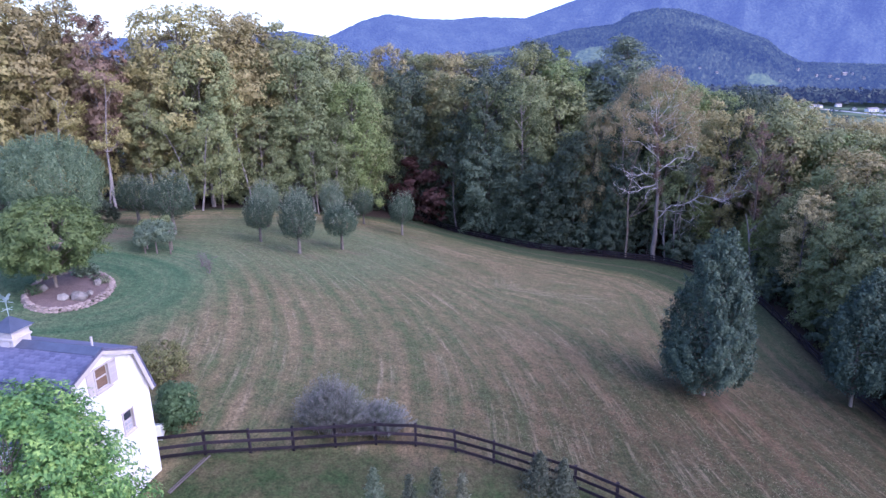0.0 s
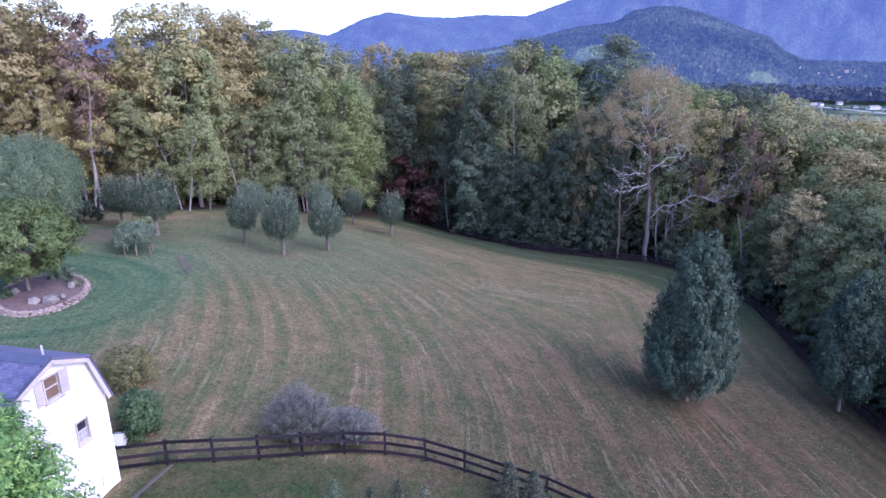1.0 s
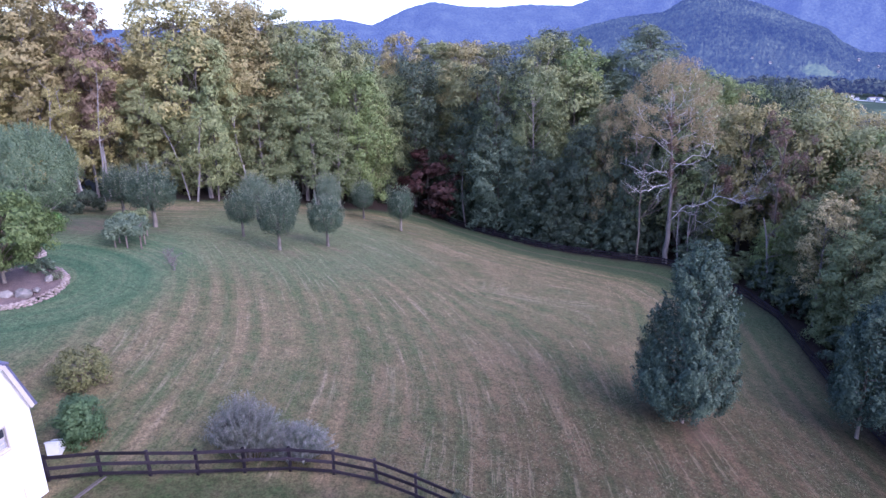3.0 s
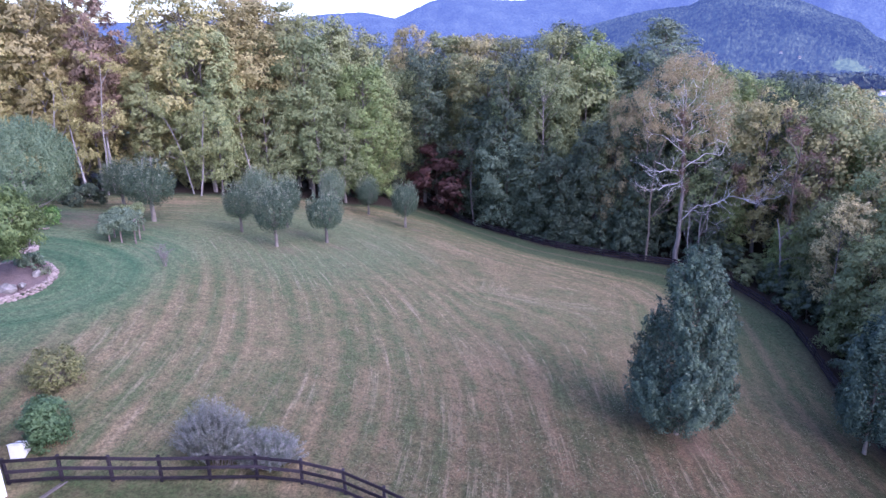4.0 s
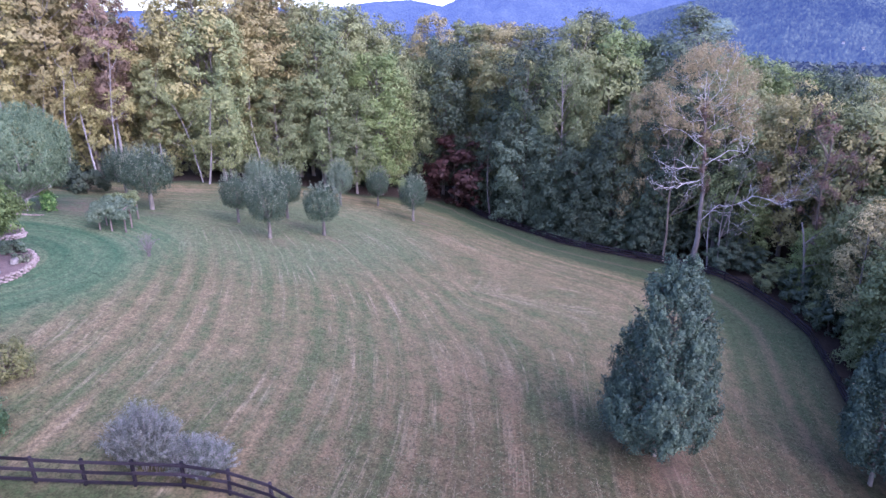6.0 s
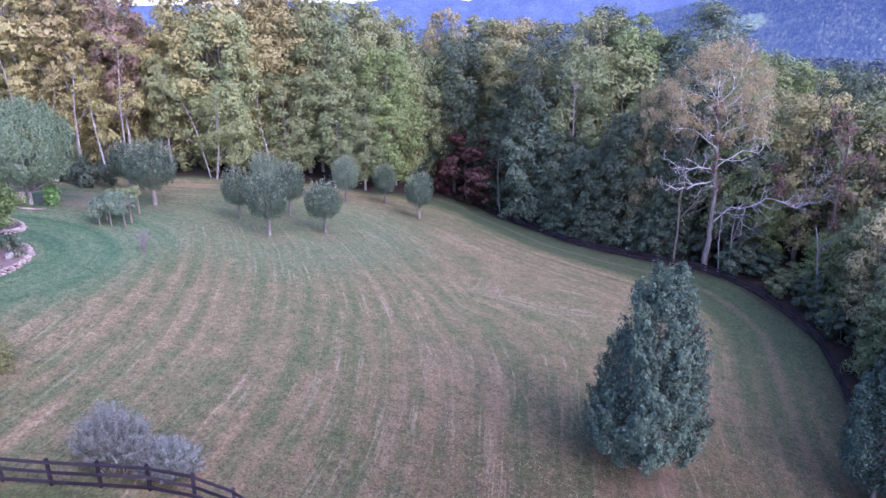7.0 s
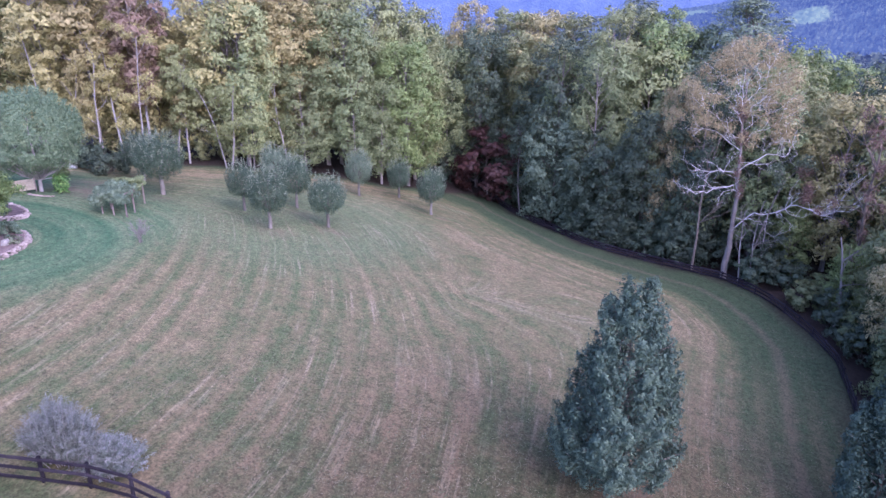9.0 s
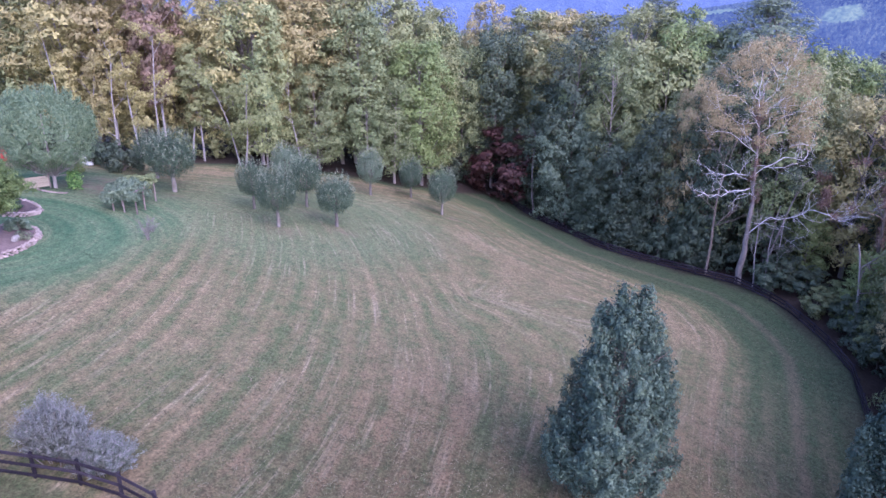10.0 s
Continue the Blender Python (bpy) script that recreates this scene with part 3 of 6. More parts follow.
def attribute(me, name, values):
    a = me.attributes.new(name, "FLOAT", "POINT")
    a.data.foreach_set("value", np.asarray(values, np.float32))


def ease(v, lo, hi):
    t = np.clip((v - lo) / (hi - lo), 0, 1)
    return t * t * (3 - 2 * t)


attribute(ground_me, "wood_edge", np.clip(ed, -5, 60) + 8 * (1 - ease(flat[:, 0], -14, -2)))
attribute(ground_me, "near_dark", (1 - ease(flat[:, 1] - 0.35 * np.maximum(0, flat[:, 0]), 31, 64)) * (0.15 + 0.85 * ease(flat[:, 0], -14, 14)))
soil = 0.7 * np.exp(-(np.hypot(flat[:, 0] - 22.0, flat[:, 1] - 44.2) / 1.7) ** 2)
for fx, fy in ((-16.9, 69.6), (-12.6, 75.2), (-18.2, 78.4), (-6.2, 96.0), (-32.0, 70.6)):
    soil += 0.6 * np.exp(-(np.hypot((flat[:, 0] - fx - 0.9) / 1.9, (flat[:, 1] - fy) / 1.2)) ** 2)
soil += 0.95 * np.exp(-(np.hypot((flat[:, 0] + 38.6) / 5.0, (flat[:, 1] - 68.6) / 4.4)) ** 4)
attribute(ground_me, "bare_soil", soil)
attribute(ground_me, "orchard", 1 - ease(np.hypot((flat[:, 0] + 17) / 17, (flat[:, 1] - 78) / 20), 0.6, 1.2))
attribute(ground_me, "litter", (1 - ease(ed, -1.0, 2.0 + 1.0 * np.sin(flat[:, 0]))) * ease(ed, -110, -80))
lawn_d = np.hypot((flat[:, 0] + 40) / 21, (flat[:, 1] - 52) / 24)
attribute(ground_me, "lawn", 1 - ease(lawn_d, 0.72, 1.08))
attribute(ground_me, "yard", (1 - ease(flat[:, 1] - 31.9 + 0.006 * (flat[:, 0] + 1.5) ** 2 + 0.05 * np.maximum(0, flat[:, 0] - 2) ** 1.4, -0.8, 0.2)) * (flat[:, 0] > -15))
attribute(ground_me, "far_land", ease(np.hypot(flat[:, 0], flat[:, 1] - 60), 190, 240))
tagged(new("ground", ground_me), "mown hillside meadow with dry brown and green swaths", "ground", kind="structure")


# ---- mountains and valley ----
def mountain(name, near, far, foot, skyline, label, mat, az0, az1, rough, n_a, n_r, canopy, fields=()):
    """A range between two distances, whose crest rises to the elevations of the skyline over the compass. fields: open pastures on its lower slopes."""
    rs = np.random.RandomState(n_a)
    az = np.radians(np.linspace(az0, az1, n_a))
    crest = np.interp(np.degrees(az), [p[0] for p in skyline], [p[1] for p in skyline])
    k = np.linspace(0, 1.2, n_r)
    A, K = np.meshgrid(az, k)
    R = near + (far - near) * K
    top = 21 + far * np.tan(np.radians(crest))[None, :]
    rise = np.where(K <= 1, np.sin(np.clip(K, 0, 1) * math.pi / 2) ** 1.4, 1 - (K - 1) * 1.2)
    fold = np.array([[noise.ridged_multi_fractal(Vector((a * far * 0.0036, r * 0.0012, far * 0.01)), 0.9, 2.1, 5, 1.0, 2.0) for a in az] for r in R[:, 0]])
    fold = fold - fold.mean()
    Z = foot + (top - foot) * rise + fold * rough * np.sin(np.clip(K * 1.15, 0, 1) * math.pi) * (top - foot)
    open_land = np.zeros(Z.shape)
    for fa, fk, wa, wk in fields:
        open_land = np.maximum(open_land, 1 - ease(np.hypot((np.degrees(A) - fa) / wa, (K - fk) / wk), 0.75, 1.1))
    Z += rs.uniform(-1, 1, Z.shape) * canopy * (1 - open_land)
    verts = np.stack([R * np.sin(A), R * np.cos(A), Z], -1)
    ii = np.arange(n_a * n_r).reshape(n_r, n_a)
    fs = np.stack([ii[:-1, :-1], ii[:-1, 1:], ii[1:, 1:], ii[1:, :-1]], -1).reshape(-1, 4)
    me = arrays(name, verts.reshape(-1, 3), fs, mat, True)
    attribute(me, "open_land", open_land.ravel())
    tagged(new(name, me), label, "mountain", kind="structure")
    return verts


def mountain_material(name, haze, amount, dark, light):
    """Distant woods and pastures; a blue emission stands for the evening air in front of them."""
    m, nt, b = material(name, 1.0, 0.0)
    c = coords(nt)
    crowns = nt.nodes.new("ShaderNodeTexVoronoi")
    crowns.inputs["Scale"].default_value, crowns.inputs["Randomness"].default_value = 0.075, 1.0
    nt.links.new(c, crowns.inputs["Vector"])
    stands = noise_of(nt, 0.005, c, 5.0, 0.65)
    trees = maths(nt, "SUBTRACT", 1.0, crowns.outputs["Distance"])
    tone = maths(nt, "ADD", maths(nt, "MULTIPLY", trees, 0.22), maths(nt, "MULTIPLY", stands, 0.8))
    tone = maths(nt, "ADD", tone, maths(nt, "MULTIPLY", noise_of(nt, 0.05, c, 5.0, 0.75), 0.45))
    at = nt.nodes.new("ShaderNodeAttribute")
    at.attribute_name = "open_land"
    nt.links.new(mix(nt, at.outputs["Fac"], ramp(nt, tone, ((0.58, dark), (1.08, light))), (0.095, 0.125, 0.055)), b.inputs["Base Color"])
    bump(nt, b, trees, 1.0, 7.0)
    # haze put in as a glow of the slopes themselves
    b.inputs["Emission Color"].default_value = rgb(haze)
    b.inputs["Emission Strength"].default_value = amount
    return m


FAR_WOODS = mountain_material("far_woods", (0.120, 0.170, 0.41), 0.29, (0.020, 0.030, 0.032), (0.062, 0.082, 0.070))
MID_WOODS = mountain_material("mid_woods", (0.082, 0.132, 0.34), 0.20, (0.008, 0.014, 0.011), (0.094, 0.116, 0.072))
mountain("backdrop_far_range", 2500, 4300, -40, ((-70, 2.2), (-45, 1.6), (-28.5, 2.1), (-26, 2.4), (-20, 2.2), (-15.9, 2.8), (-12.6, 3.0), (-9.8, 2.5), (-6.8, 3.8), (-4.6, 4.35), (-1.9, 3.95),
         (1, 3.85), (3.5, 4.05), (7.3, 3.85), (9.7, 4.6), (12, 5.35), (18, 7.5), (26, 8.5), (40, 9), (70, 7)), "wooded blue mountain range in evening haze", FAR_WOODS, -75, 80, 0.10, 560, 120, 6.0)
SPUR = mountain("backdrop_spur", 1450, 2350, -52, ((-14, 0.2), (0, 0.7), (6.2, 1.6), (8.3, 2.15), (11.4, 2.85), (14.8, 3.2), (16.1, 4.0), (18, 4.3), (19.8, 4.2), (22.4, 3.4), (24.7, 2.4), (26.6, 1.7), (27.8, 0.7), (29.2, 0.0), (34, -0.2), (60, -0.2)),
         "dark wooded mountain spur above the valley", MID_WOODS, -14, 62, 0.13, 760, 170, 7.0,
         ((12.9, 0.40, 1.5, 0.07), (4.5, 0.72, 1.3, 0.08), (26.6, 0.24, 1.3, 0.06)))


def distant_woods():
    """Crowns of the woods on the slopes below and beyond, past counting."""
    rng, rs = random.Random(77), np.random.RandomState(77)
    spots = []
    for _ in range(3600):
        azi, r = math.radians(rng.uniform(2, 56)), 230 + 560 * rng.random()
        if r > 640 and math.degrees(azi) > 24:
            continue
        x, y = r * math.sin(azi), r * math.cos(azi)
        spots.append((x, y, gz(x, y), rng.uniform(9, 19), 22))
    for _ in range(3600):
        azi, r = math.radians(rng.uniform(-2, 24.5)), rng.uniform(780, 1480)
        x, y = r * math.sin(azi), r * math.cos(azi)
        spots.append((x, y, gz(x, y), rng.uniform(10, 20), 10))
    for _ in range(1300):
        azi, r = math.radians(rng.uniform(16, 56)), rng.uniform(1290, 1480)
        x, y = r * math.sin(azi), r * math.cos(azi)
        spots.append((x, y, gz(x, y), rng.uniform(16, 31), 12))
    for _ in range(26):
        azi, r = math.radians(rng.uniform(26, 40)), rng.uniform(900, 1250)
        x, y = r * math.sin(azi), r * math.cos(azi)
        spots.append((x, y, gz(x, y), rng.uniform(6, 11), 10))
    pts, nrm, size = [], [], []
    for x, y, z, h, n in spots:
        w = h * rng.uniform(0.26, 0.42)
        d = rs.normal(0, 1, (n, 3))
        d /= np.linalg.norm(d, axis=1)[:, None]
        d[:, 2] = np.abs(d[:, 2]) * 1.4 - 0.4
        pts.append(np.array([x, y, z + h * 0.5]) + d * np.array([w, w, h * 0.45]) * rs.uniform(0.75, 1.05, (n, 1)))
        nrm.append(d)
        size.append(np.full(n, h * (0.22 if n > 15 else 0.34)))
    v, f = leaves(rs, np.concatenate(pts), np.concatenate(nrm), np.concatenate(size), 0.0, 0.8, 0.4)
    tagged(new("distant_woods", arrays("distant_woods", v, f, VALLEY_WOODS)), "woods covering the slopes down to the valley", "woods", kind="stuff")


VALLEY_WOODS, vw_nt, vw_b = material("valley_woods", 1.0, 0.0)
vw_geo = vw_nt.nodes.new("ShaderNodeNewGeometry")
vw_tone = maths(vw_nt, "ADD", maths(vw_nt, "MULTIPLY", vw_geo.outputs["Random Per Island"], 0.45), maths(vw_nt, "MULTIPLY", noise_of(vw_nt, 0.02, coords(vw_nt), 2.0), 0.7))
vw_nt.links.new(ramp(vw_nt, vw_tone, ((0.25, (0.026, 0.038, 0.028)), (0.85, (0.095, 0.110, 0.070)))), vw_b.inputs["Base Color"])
# faint blue emission stands for haze over these crowns
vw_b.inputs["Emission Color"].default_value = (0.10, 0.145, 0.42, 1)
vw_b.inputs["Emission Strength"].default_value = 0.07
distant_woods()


def meadow_tufts():
    """Short upright blades of the stubble, past counting."""
    rs = np.random.RandomState(19)
    n = 140000
    y = 22 + 62 * rs.random(n) ** 1.35
    x = -24 + rs.random(n) * (34 + y * 0.55)
    keep = (edge_distance(x, y) > 1.5) & (y > 32.6 - 0.006 * (x + 1.5) ** 2 - 0.05 * np.maximum(0, x - 2) ** 1.4) & (np.hypot((x + 40) / 21, (y - 52) / 24) > 1.0)
    x, y = x[keep], y[keep]
    z = ground_z(x, y)
    n = len(x)
    a, h, w = rs.uniform(0, 6.28, n), rs.uniform(0.02, 0.06, n), rs.uniform(0.02, 0.045, n)
    base = np.stack([x, y, z - 0.01], -1)
    side = np.stack([np.cos(a) * w, np.sin(a) * w, np.zeros(n)], -1)
    tip = np.stack([rs.normal(0, 0.13, n), rs.normal(0, 0.13, n), h], -1)
    v = np.stack([base - side, base + side, base + tip], 1).reshape(-1, 3)
    tagged(new("grass_stubble", arrays("grass_stubble", v, np.arange(3 * n).reshape(-1, 3), BLADE)), "short green and straw-coloured grass stubble", "grass", kind="stuff")


BLADE, bl_nt, bl_b = material("grass_blades", 0.9, 0.1)
bl_geo = bl_nt.nodes.new("ShaderNodeNewGeometry")
bl_tone = maths(bl_nt, "ADD", maths(bl_nt, "MULTIPLY", bl_geo.outputs["Random Per Island"], 0.7), maths(bl_nt, "MULTIPLY_ADD", noise_of(bl_nt, 0.3, coords(bl_nt), 4.0, 0.7), 1.0, -0.35))
bl_nt.links.new(ramp(bl_nt, bl_tone, ((0.15, (0.062, 0.076, 0.038)), (0.5, (0.104, 0.098, 0.058)), (0.85, (0.175, 0.145, 0.098)))), bl_b.inputs["Base Color"])
meadow_tufts()


# ---- the wood: kinds of trees, each built once ----
def tall(h):
    return float(np.interp(h, (0, 0.12, 0.3, 0.5, 0.7, 0.85, 0.95, 1), (0.42, 0.62, 0.9, 1.0, 0.97, 0.84, 0.64, 0.42)))


def broad(h):
    return math.sqrt(max(0.05, 1 - (h * 1.25 - 0.45) ** 2))


KIND = {}


def kind(name, *args, **kw):
    KIND[name] = (grown(*args, **kw), args[1])


kind("poplar", 11, 27, 4.5, 11, tall, 40, 1.9, 16500, 0.37, 0.32, LEAF["olive"], BARK_MID, 0.5, 0.12, 0.3, 0.7, 0.8, 0.55, tri=True)
kind("tulip", 111, 27, 6, 12, tall, 36, 2.1, 16500, 0.37, 0.34, LEAF["olive"], BARK_MID, 0.5, 0.12, 0.3, 0.7, 0.8, 0.55, tri=True)
kind("oak", 12, 22, 2.5, 13.0, broad, 44, 2.1, 17000, 0.37, 0.36, LEAF["green"], BARK_MID, 0.45, 0.12, 0.3, 0.7, 0.8, 0.55, tri=True)
kind("maple", 121, 22, 3.0, 12.0, broad, 38, 2.2, 16500, 0.37, 0.34, LEAF["green"], BARK_MID, 0.45, 0.12, 0.3, 0.7, 0.8, 0.55, tri=True)
kind("slim", 13, 25, 8, 8.5, tall, 28, 1.6, 9500, 0.40, 0.24, LEAF["warm"], BARK_PALE, 0.5, 0.15, 0.3, 0.75, 0.8, 0.4, tri=True)
kind("edge", 14, 18, 1.4, 11.0, broad, 38, 1.9, 15000, 0.36, 0.28, LEAF["dark"], BARK, 0.3, 0.12, 0.5, 0.7, 0.85, 0.55, tri=True)
kind("thin", 15, 24, 7, 9.5, broad, 26, 1.6, 7500, 0.36, 0.24, LEAF["olive"], BARK_MID, 0.5, 0.25, tri=True)
kind("under", 16, 7, 0.3, 6.0, broad, 18, 1.2, 3400, 0.38, 0.10, LEAF["dark"], BARK, 0.3, 0.2, 0.3, 0.7, 0.8, tri=True, each=5)
kind("far_poplar", 18, 27, 6, 11, tall, 34, 2.0, 6600, 0.58, 0.34, LEAF["olive"], BARK, 0.3, 0.12, 0.3, 0.7, 0.8, 0.55, tri=True)
kind("far_oak", 19, 22, 2.5, 13.0, broad, 38, 2.3, 6800, 0.58, 0.40, LEAF["green"], BARK, 0.3, 0.12, 0.3, 0.7, 0.8, 0.55, tri=True)


def pine_shape(h):
    return float(np.interp(h, (0, 0.3, 0.6, 0.85, 1), (0.75, 1.0, 0.85, 0.5, 0.15)))


kind("pine", 17, 26, 8, 11, pine_shape, 44, 1.8, 14000, 0.5, 0.36, LEAF["pine"], BARK, 0.5, 0.25, -0.3, 0.3, 0.55, 0.7, tri=True)
TREE_WORDS = {"olive": "olive-green", "warm": "yellowing", "green": "green", "bright": "bright green", "dark": "dark green", "blue": "blue-green",
              "brown": "brown autumn", "tan": "tan autumn", "red": "dark red", "pine": "soft-needled", "grey": "grey-green", "lime": "yellow-green"}
SHAPE_WORDS = {"poplar": "tall straight tree", "oak": "broad round-crowned tree", "slim": "slender pale-trunked tree", "edge": "tree leafy down to the ground",
               "far_poplar": "tall straight tree", "far_oak": "broad round-crowned tree", "thin": "thin-leaved tree with bare limbs showing", "under": "low understorey tree", "pine": "pine", "tulip": "tall straight-stemmed tree", "maple": "round-crowned tree"}


def forest_tree(shape, leaf, x, y, top, spread=1.0, turn=None):
    """A tree of the wood whose crown tops out at the height top above the camera's zero."""
    if int(x * 3 + y * 7) % 2:
        shape = {"poplar": "tulip", "oak": "maple"}.get(shape, shape)
    (crown, wood), h = KIND[shape]
    z = gz(x, y)
    s = (top - z) / h
    w = spread * (0.45 + 0.55 * s)
    turn = random.uniform(0, 360) if turn is None else turn
    m = pose(x, y, z - 0.1, 0, 0, turn) @ Matrix.Diagonal((w, w, s, 1))
    ob = plant("pine_tree" if shape == "pine" else "forest_tree", m, f"{TREE_WORDS[leaf]} {SHAPE_WORDS[shape]} at the wood's edge" if edge_distance(x, y) > -9 else
               f"{TREE_WORDS[leaf]} {SHAPE_WORDS[shape]} deep in the wood", "tree", crown, wood, "trees of the wood")
    for child in ob.children:
        if child.name.startswith("crown"):
            child.material_slots[0].link = "OBJECT"
            child.material_slots[0].material = LEAF[leaf]
    return ob


# the chief trees of the wood, stand by stand: shape, leaf, x, y, top, spread
WEST_STAND = (
    ("slim", "warm", -59, 84, 29, 1.2), ("slim", "warm", -54, 86, 29, 1.1), ("poplar", "warm", -64, 92, 36, 1.3), ("poplar", "warm", -57, 95, 34, 1.2), ("poplar", "warm", -70, 90, 37, 1.3),
    ("slim", "tan", -51, 91, 25, 1.0), ("slim", "brown", -47.6, 88.7, 28.0, 0.9), ("thin", "warm", -45, 96, 20, 0.8), ("slim", "olive", -43, 91, 18, 0.9),
)
MIDDLE_STAND = (
    ("oak", "warm", -34, 108, 30, 1.0), ("poplar", "olive", -29, 109, 28, 1.1), ("oak", "olive", -24, 116, 26.5, 1.0), ("oak", "warm", -40, 98, 30, 1.1), ("oak", "olive", -36, 96, 24, 0.9),
    ("poplar", "warm", -33, 104, 28, 1.2), ("thin", "green", -34, 94, 17, 0.8), ("oak", "green", -24, 107, 23.0, 1.05), ("poplar", "olive", -28, 112, 26, 1.0), ("oak", "green", -29, 101, 15, 0.8),
    ("oak", "bright", -15.6, 112, 18.6, 1.0), ("oak", "green", -18.5, 107, 13, 0.8), ("thin", "green", -21, 103, 10, 0.8), ("oak", "olive", -20, 122, 24.5, 1.0), ("poplar", "warm", -12, 138, 25, 1.0),
)
# most of these have lighter leaves, in place of haze over the back trees
BACK_ROW = (
    # dark leaves round the hollow put its shade into their colour
    ("poplar", "olive", -6, 150, 24, 1.1), ("poplar", "warm", 2, 150, 23.5, 1.1), ("thin", "dark", -3, 137, 12, 1.0), ("edge", "dark", 4, 128, 12, 1.0), ("poplar", "olive", 17.7, 130, 24.3, 1.1),
    ("poplar", "bright", 24, 138, 24, 1.0), ("pine", "pine", 36, 127, 25.4, 1.75), ("pine", "pine", 30, 131, 20.5, 1.3), ("pine", "pine", 20, 137, 25.2, 1.5), ("oak", "bright", 25.5, 130, 21.6, 1.0),
    ("poplar", "olive", 26, 145, 22, 1.2), ("poplar", "warm", 2, 141, 23.4, 1.2), ("poplar", "olive", -4, 143, 23.6, 1.2), ("oak", "dark", -8, 131, 20.0, 0.9), ("poplar", "olive", 9, 142, 23.2, 1.2),
    ("oak", "olive", 5, 131, 19, 1.0), ("oak", "bright", 43, 126, 18.6, 1.0), ("oak", "bright", 48, 127, 17.6, 1.0), ("under", "red", -4.6, 126.0, 3.0, 1.8),
)
HOLLOW_AND_NORTH = (
    ("edge", "blue", 8.5, 117, 9, 1.0), ("edge", "dark", 14, 112, 6, 0.9), ("edge", "dark", 18, 108, 4.5, 0.9), ("oak", "green", 11, 124, 17, 1.0), ("edge", "dark", 23, 106, 10, 0.9),
    ("oak", "tan", 26.5, 105, 14, 0.5), ("oak", "olive", 41.5, 113, 16.5, 0.9), ("edge", "dark", 29, 103, 6, 0.8), ("oak", "dark", 38, 106, 13, 0.9), ("edge", "bright", 41.2, 97.5, 0.5, 0.75),
)
EAST_STAND = (
    ("poplar", "bright", 53, 125, 16.1, 1.2), ("oak", "dark", 51, 103, 17.2, 0.8), ("oak", "warm", 46.5, 101, 13.7, 0.9), ("oak", "olive", 52.0, 95, 13.7, 1.0), ("oak", "warm", 57.5, 99, 13.7, 1.0),
    ("oak", "olive", 58, 88, 11.7, 1.05), ("edge", "bright", 45.5, 87, -0.8, 0.75), ("edge", "green", 49.0, 79.5, 1.0, 0.7), ("oak", "warm", 63, 94, 12.7, 1.0), ("edge", "green", 47.5, 82, 4.5, 0.8), ("thin", "tan", 46.2, 75.8, 5.5, 0.85),
    ("oak", "warm", 55, 79, 9.7, 1.0), ("edge", "green", 47, 71, 2.5, 0.85), ("oak", "olive", 53, 68, 7.7, 1.0), ("edge", "olive", 46.5, 63, 1.5, 0.85), ("oak", "warm", 53, 59, 7.2, 0.95),
    ("edge", "olive", 46, 54, 2, 0.8), ("oak", "olive", 52, 49, 6.7, 0.95), ("edge", "dark", 46.5, 44, 3, 0.8),
)
for stand in (WEST_STAND, MIDDLE_STAND, BACK_ROW, HOLLOW_AND_NORTH, EAST_STAND):
    for row in stand:
        forest_tree(*row)

# the wood behind and between them
rng = random.Random(41)
SKY_TOPS = ((-60, 33), (-36, 32), (-31, 29), (-28.5, 24), (-26.5, 23), (-24, 30), (-18, 28), (-15, 24), (-11, 23.5), (-4, 22.5), (4, 22), (8, 23), (12, 19.5), (18, 17.5), (21, 14.5), (25, 13.8), (28, 12), (36, 11), (50, 10.5))
spots = []
for _ in range(4000):
    x, y = rng.uniform(-85, 110), rng.uniform(35, 210)
    d = float(edge_distance(x, y))
    if d > -5 or d < -75 or (x < -40 and y < 84) or y < 30 or (30 < x < 50 and 84 < y < 101):
        continue
    if any((x - a) ** 2 + (y - b) ** 2 < (5.5 + 0.035 * -d) ** 2 for a, b in spots):
        continue
    spots.append((x, y))
spots = sorted(spots, key=lambda p: -float(edge_distance(*p)))[:126]
for x, y in spots:
    azi = math.degrees(math.atan2(x, y))
    lid = float(np.interp(azi, [a for a, _ in SKY_TOPS], [b for _, b in SKY_TOPS]))
    z = gz(x, y)
    top = min(z + rng.uniform(21, 33), lid + rng.uniform(-6, 0.5))
    if top - z < 9:
        continue
    left = x < -28
    # far inside, lighter leaf colours stand for haze
    leaf = rng.choice(("warm", "olive", "warm", "olive") if left else ("green", "olive", "green") if x > 38 and edge_distance(x, y) > -11 else ("olive", "warm", "bright", "olive", "warm") if x > 40 else (("green", "olive", "bright", "green") if edge_distance(x, y) < -22 else ("green", "dark", "green", "olive", "green")) if x > -9 else ("green", "olive", "green", "green", "olive"))
    forest_tree(rng.choice(("far_poplar", "far_oak", "slim") if left else ("poplar", "oak", "thin") if edge_distance(x, y) > -12 else ("far_poplar", "far_oak", "far_oak", "thin")), leaf, x, y, top, rng.uniform(0.85, 1.15))

# lighter crowns on the slope beyond, and low growth inside the western stand
for i in range(14):
    azi, r = radians(22.5 + 0.48 * i), 150 + 37 * i % 60
    forest_tree("far_oak" if i % 3 else "far_poplar", ("warm", "olive", "bright")[i % 3], r * math.sin(azi), r * math.cos(azi), 20.5 - r * math.tan(radians(2.3 + 0.4 * (i % 2))), 1.0)
for x, y in ((-40, 97), (-36, 99.5), (-43.5, 94.5), (-38, 104), (-46.5, 92), (-33, 101), (-31, 104)):
    forest_tree("under", "olive" if x < -37 else "green", x, y, gz(x, y) + 5.5, 0.9)

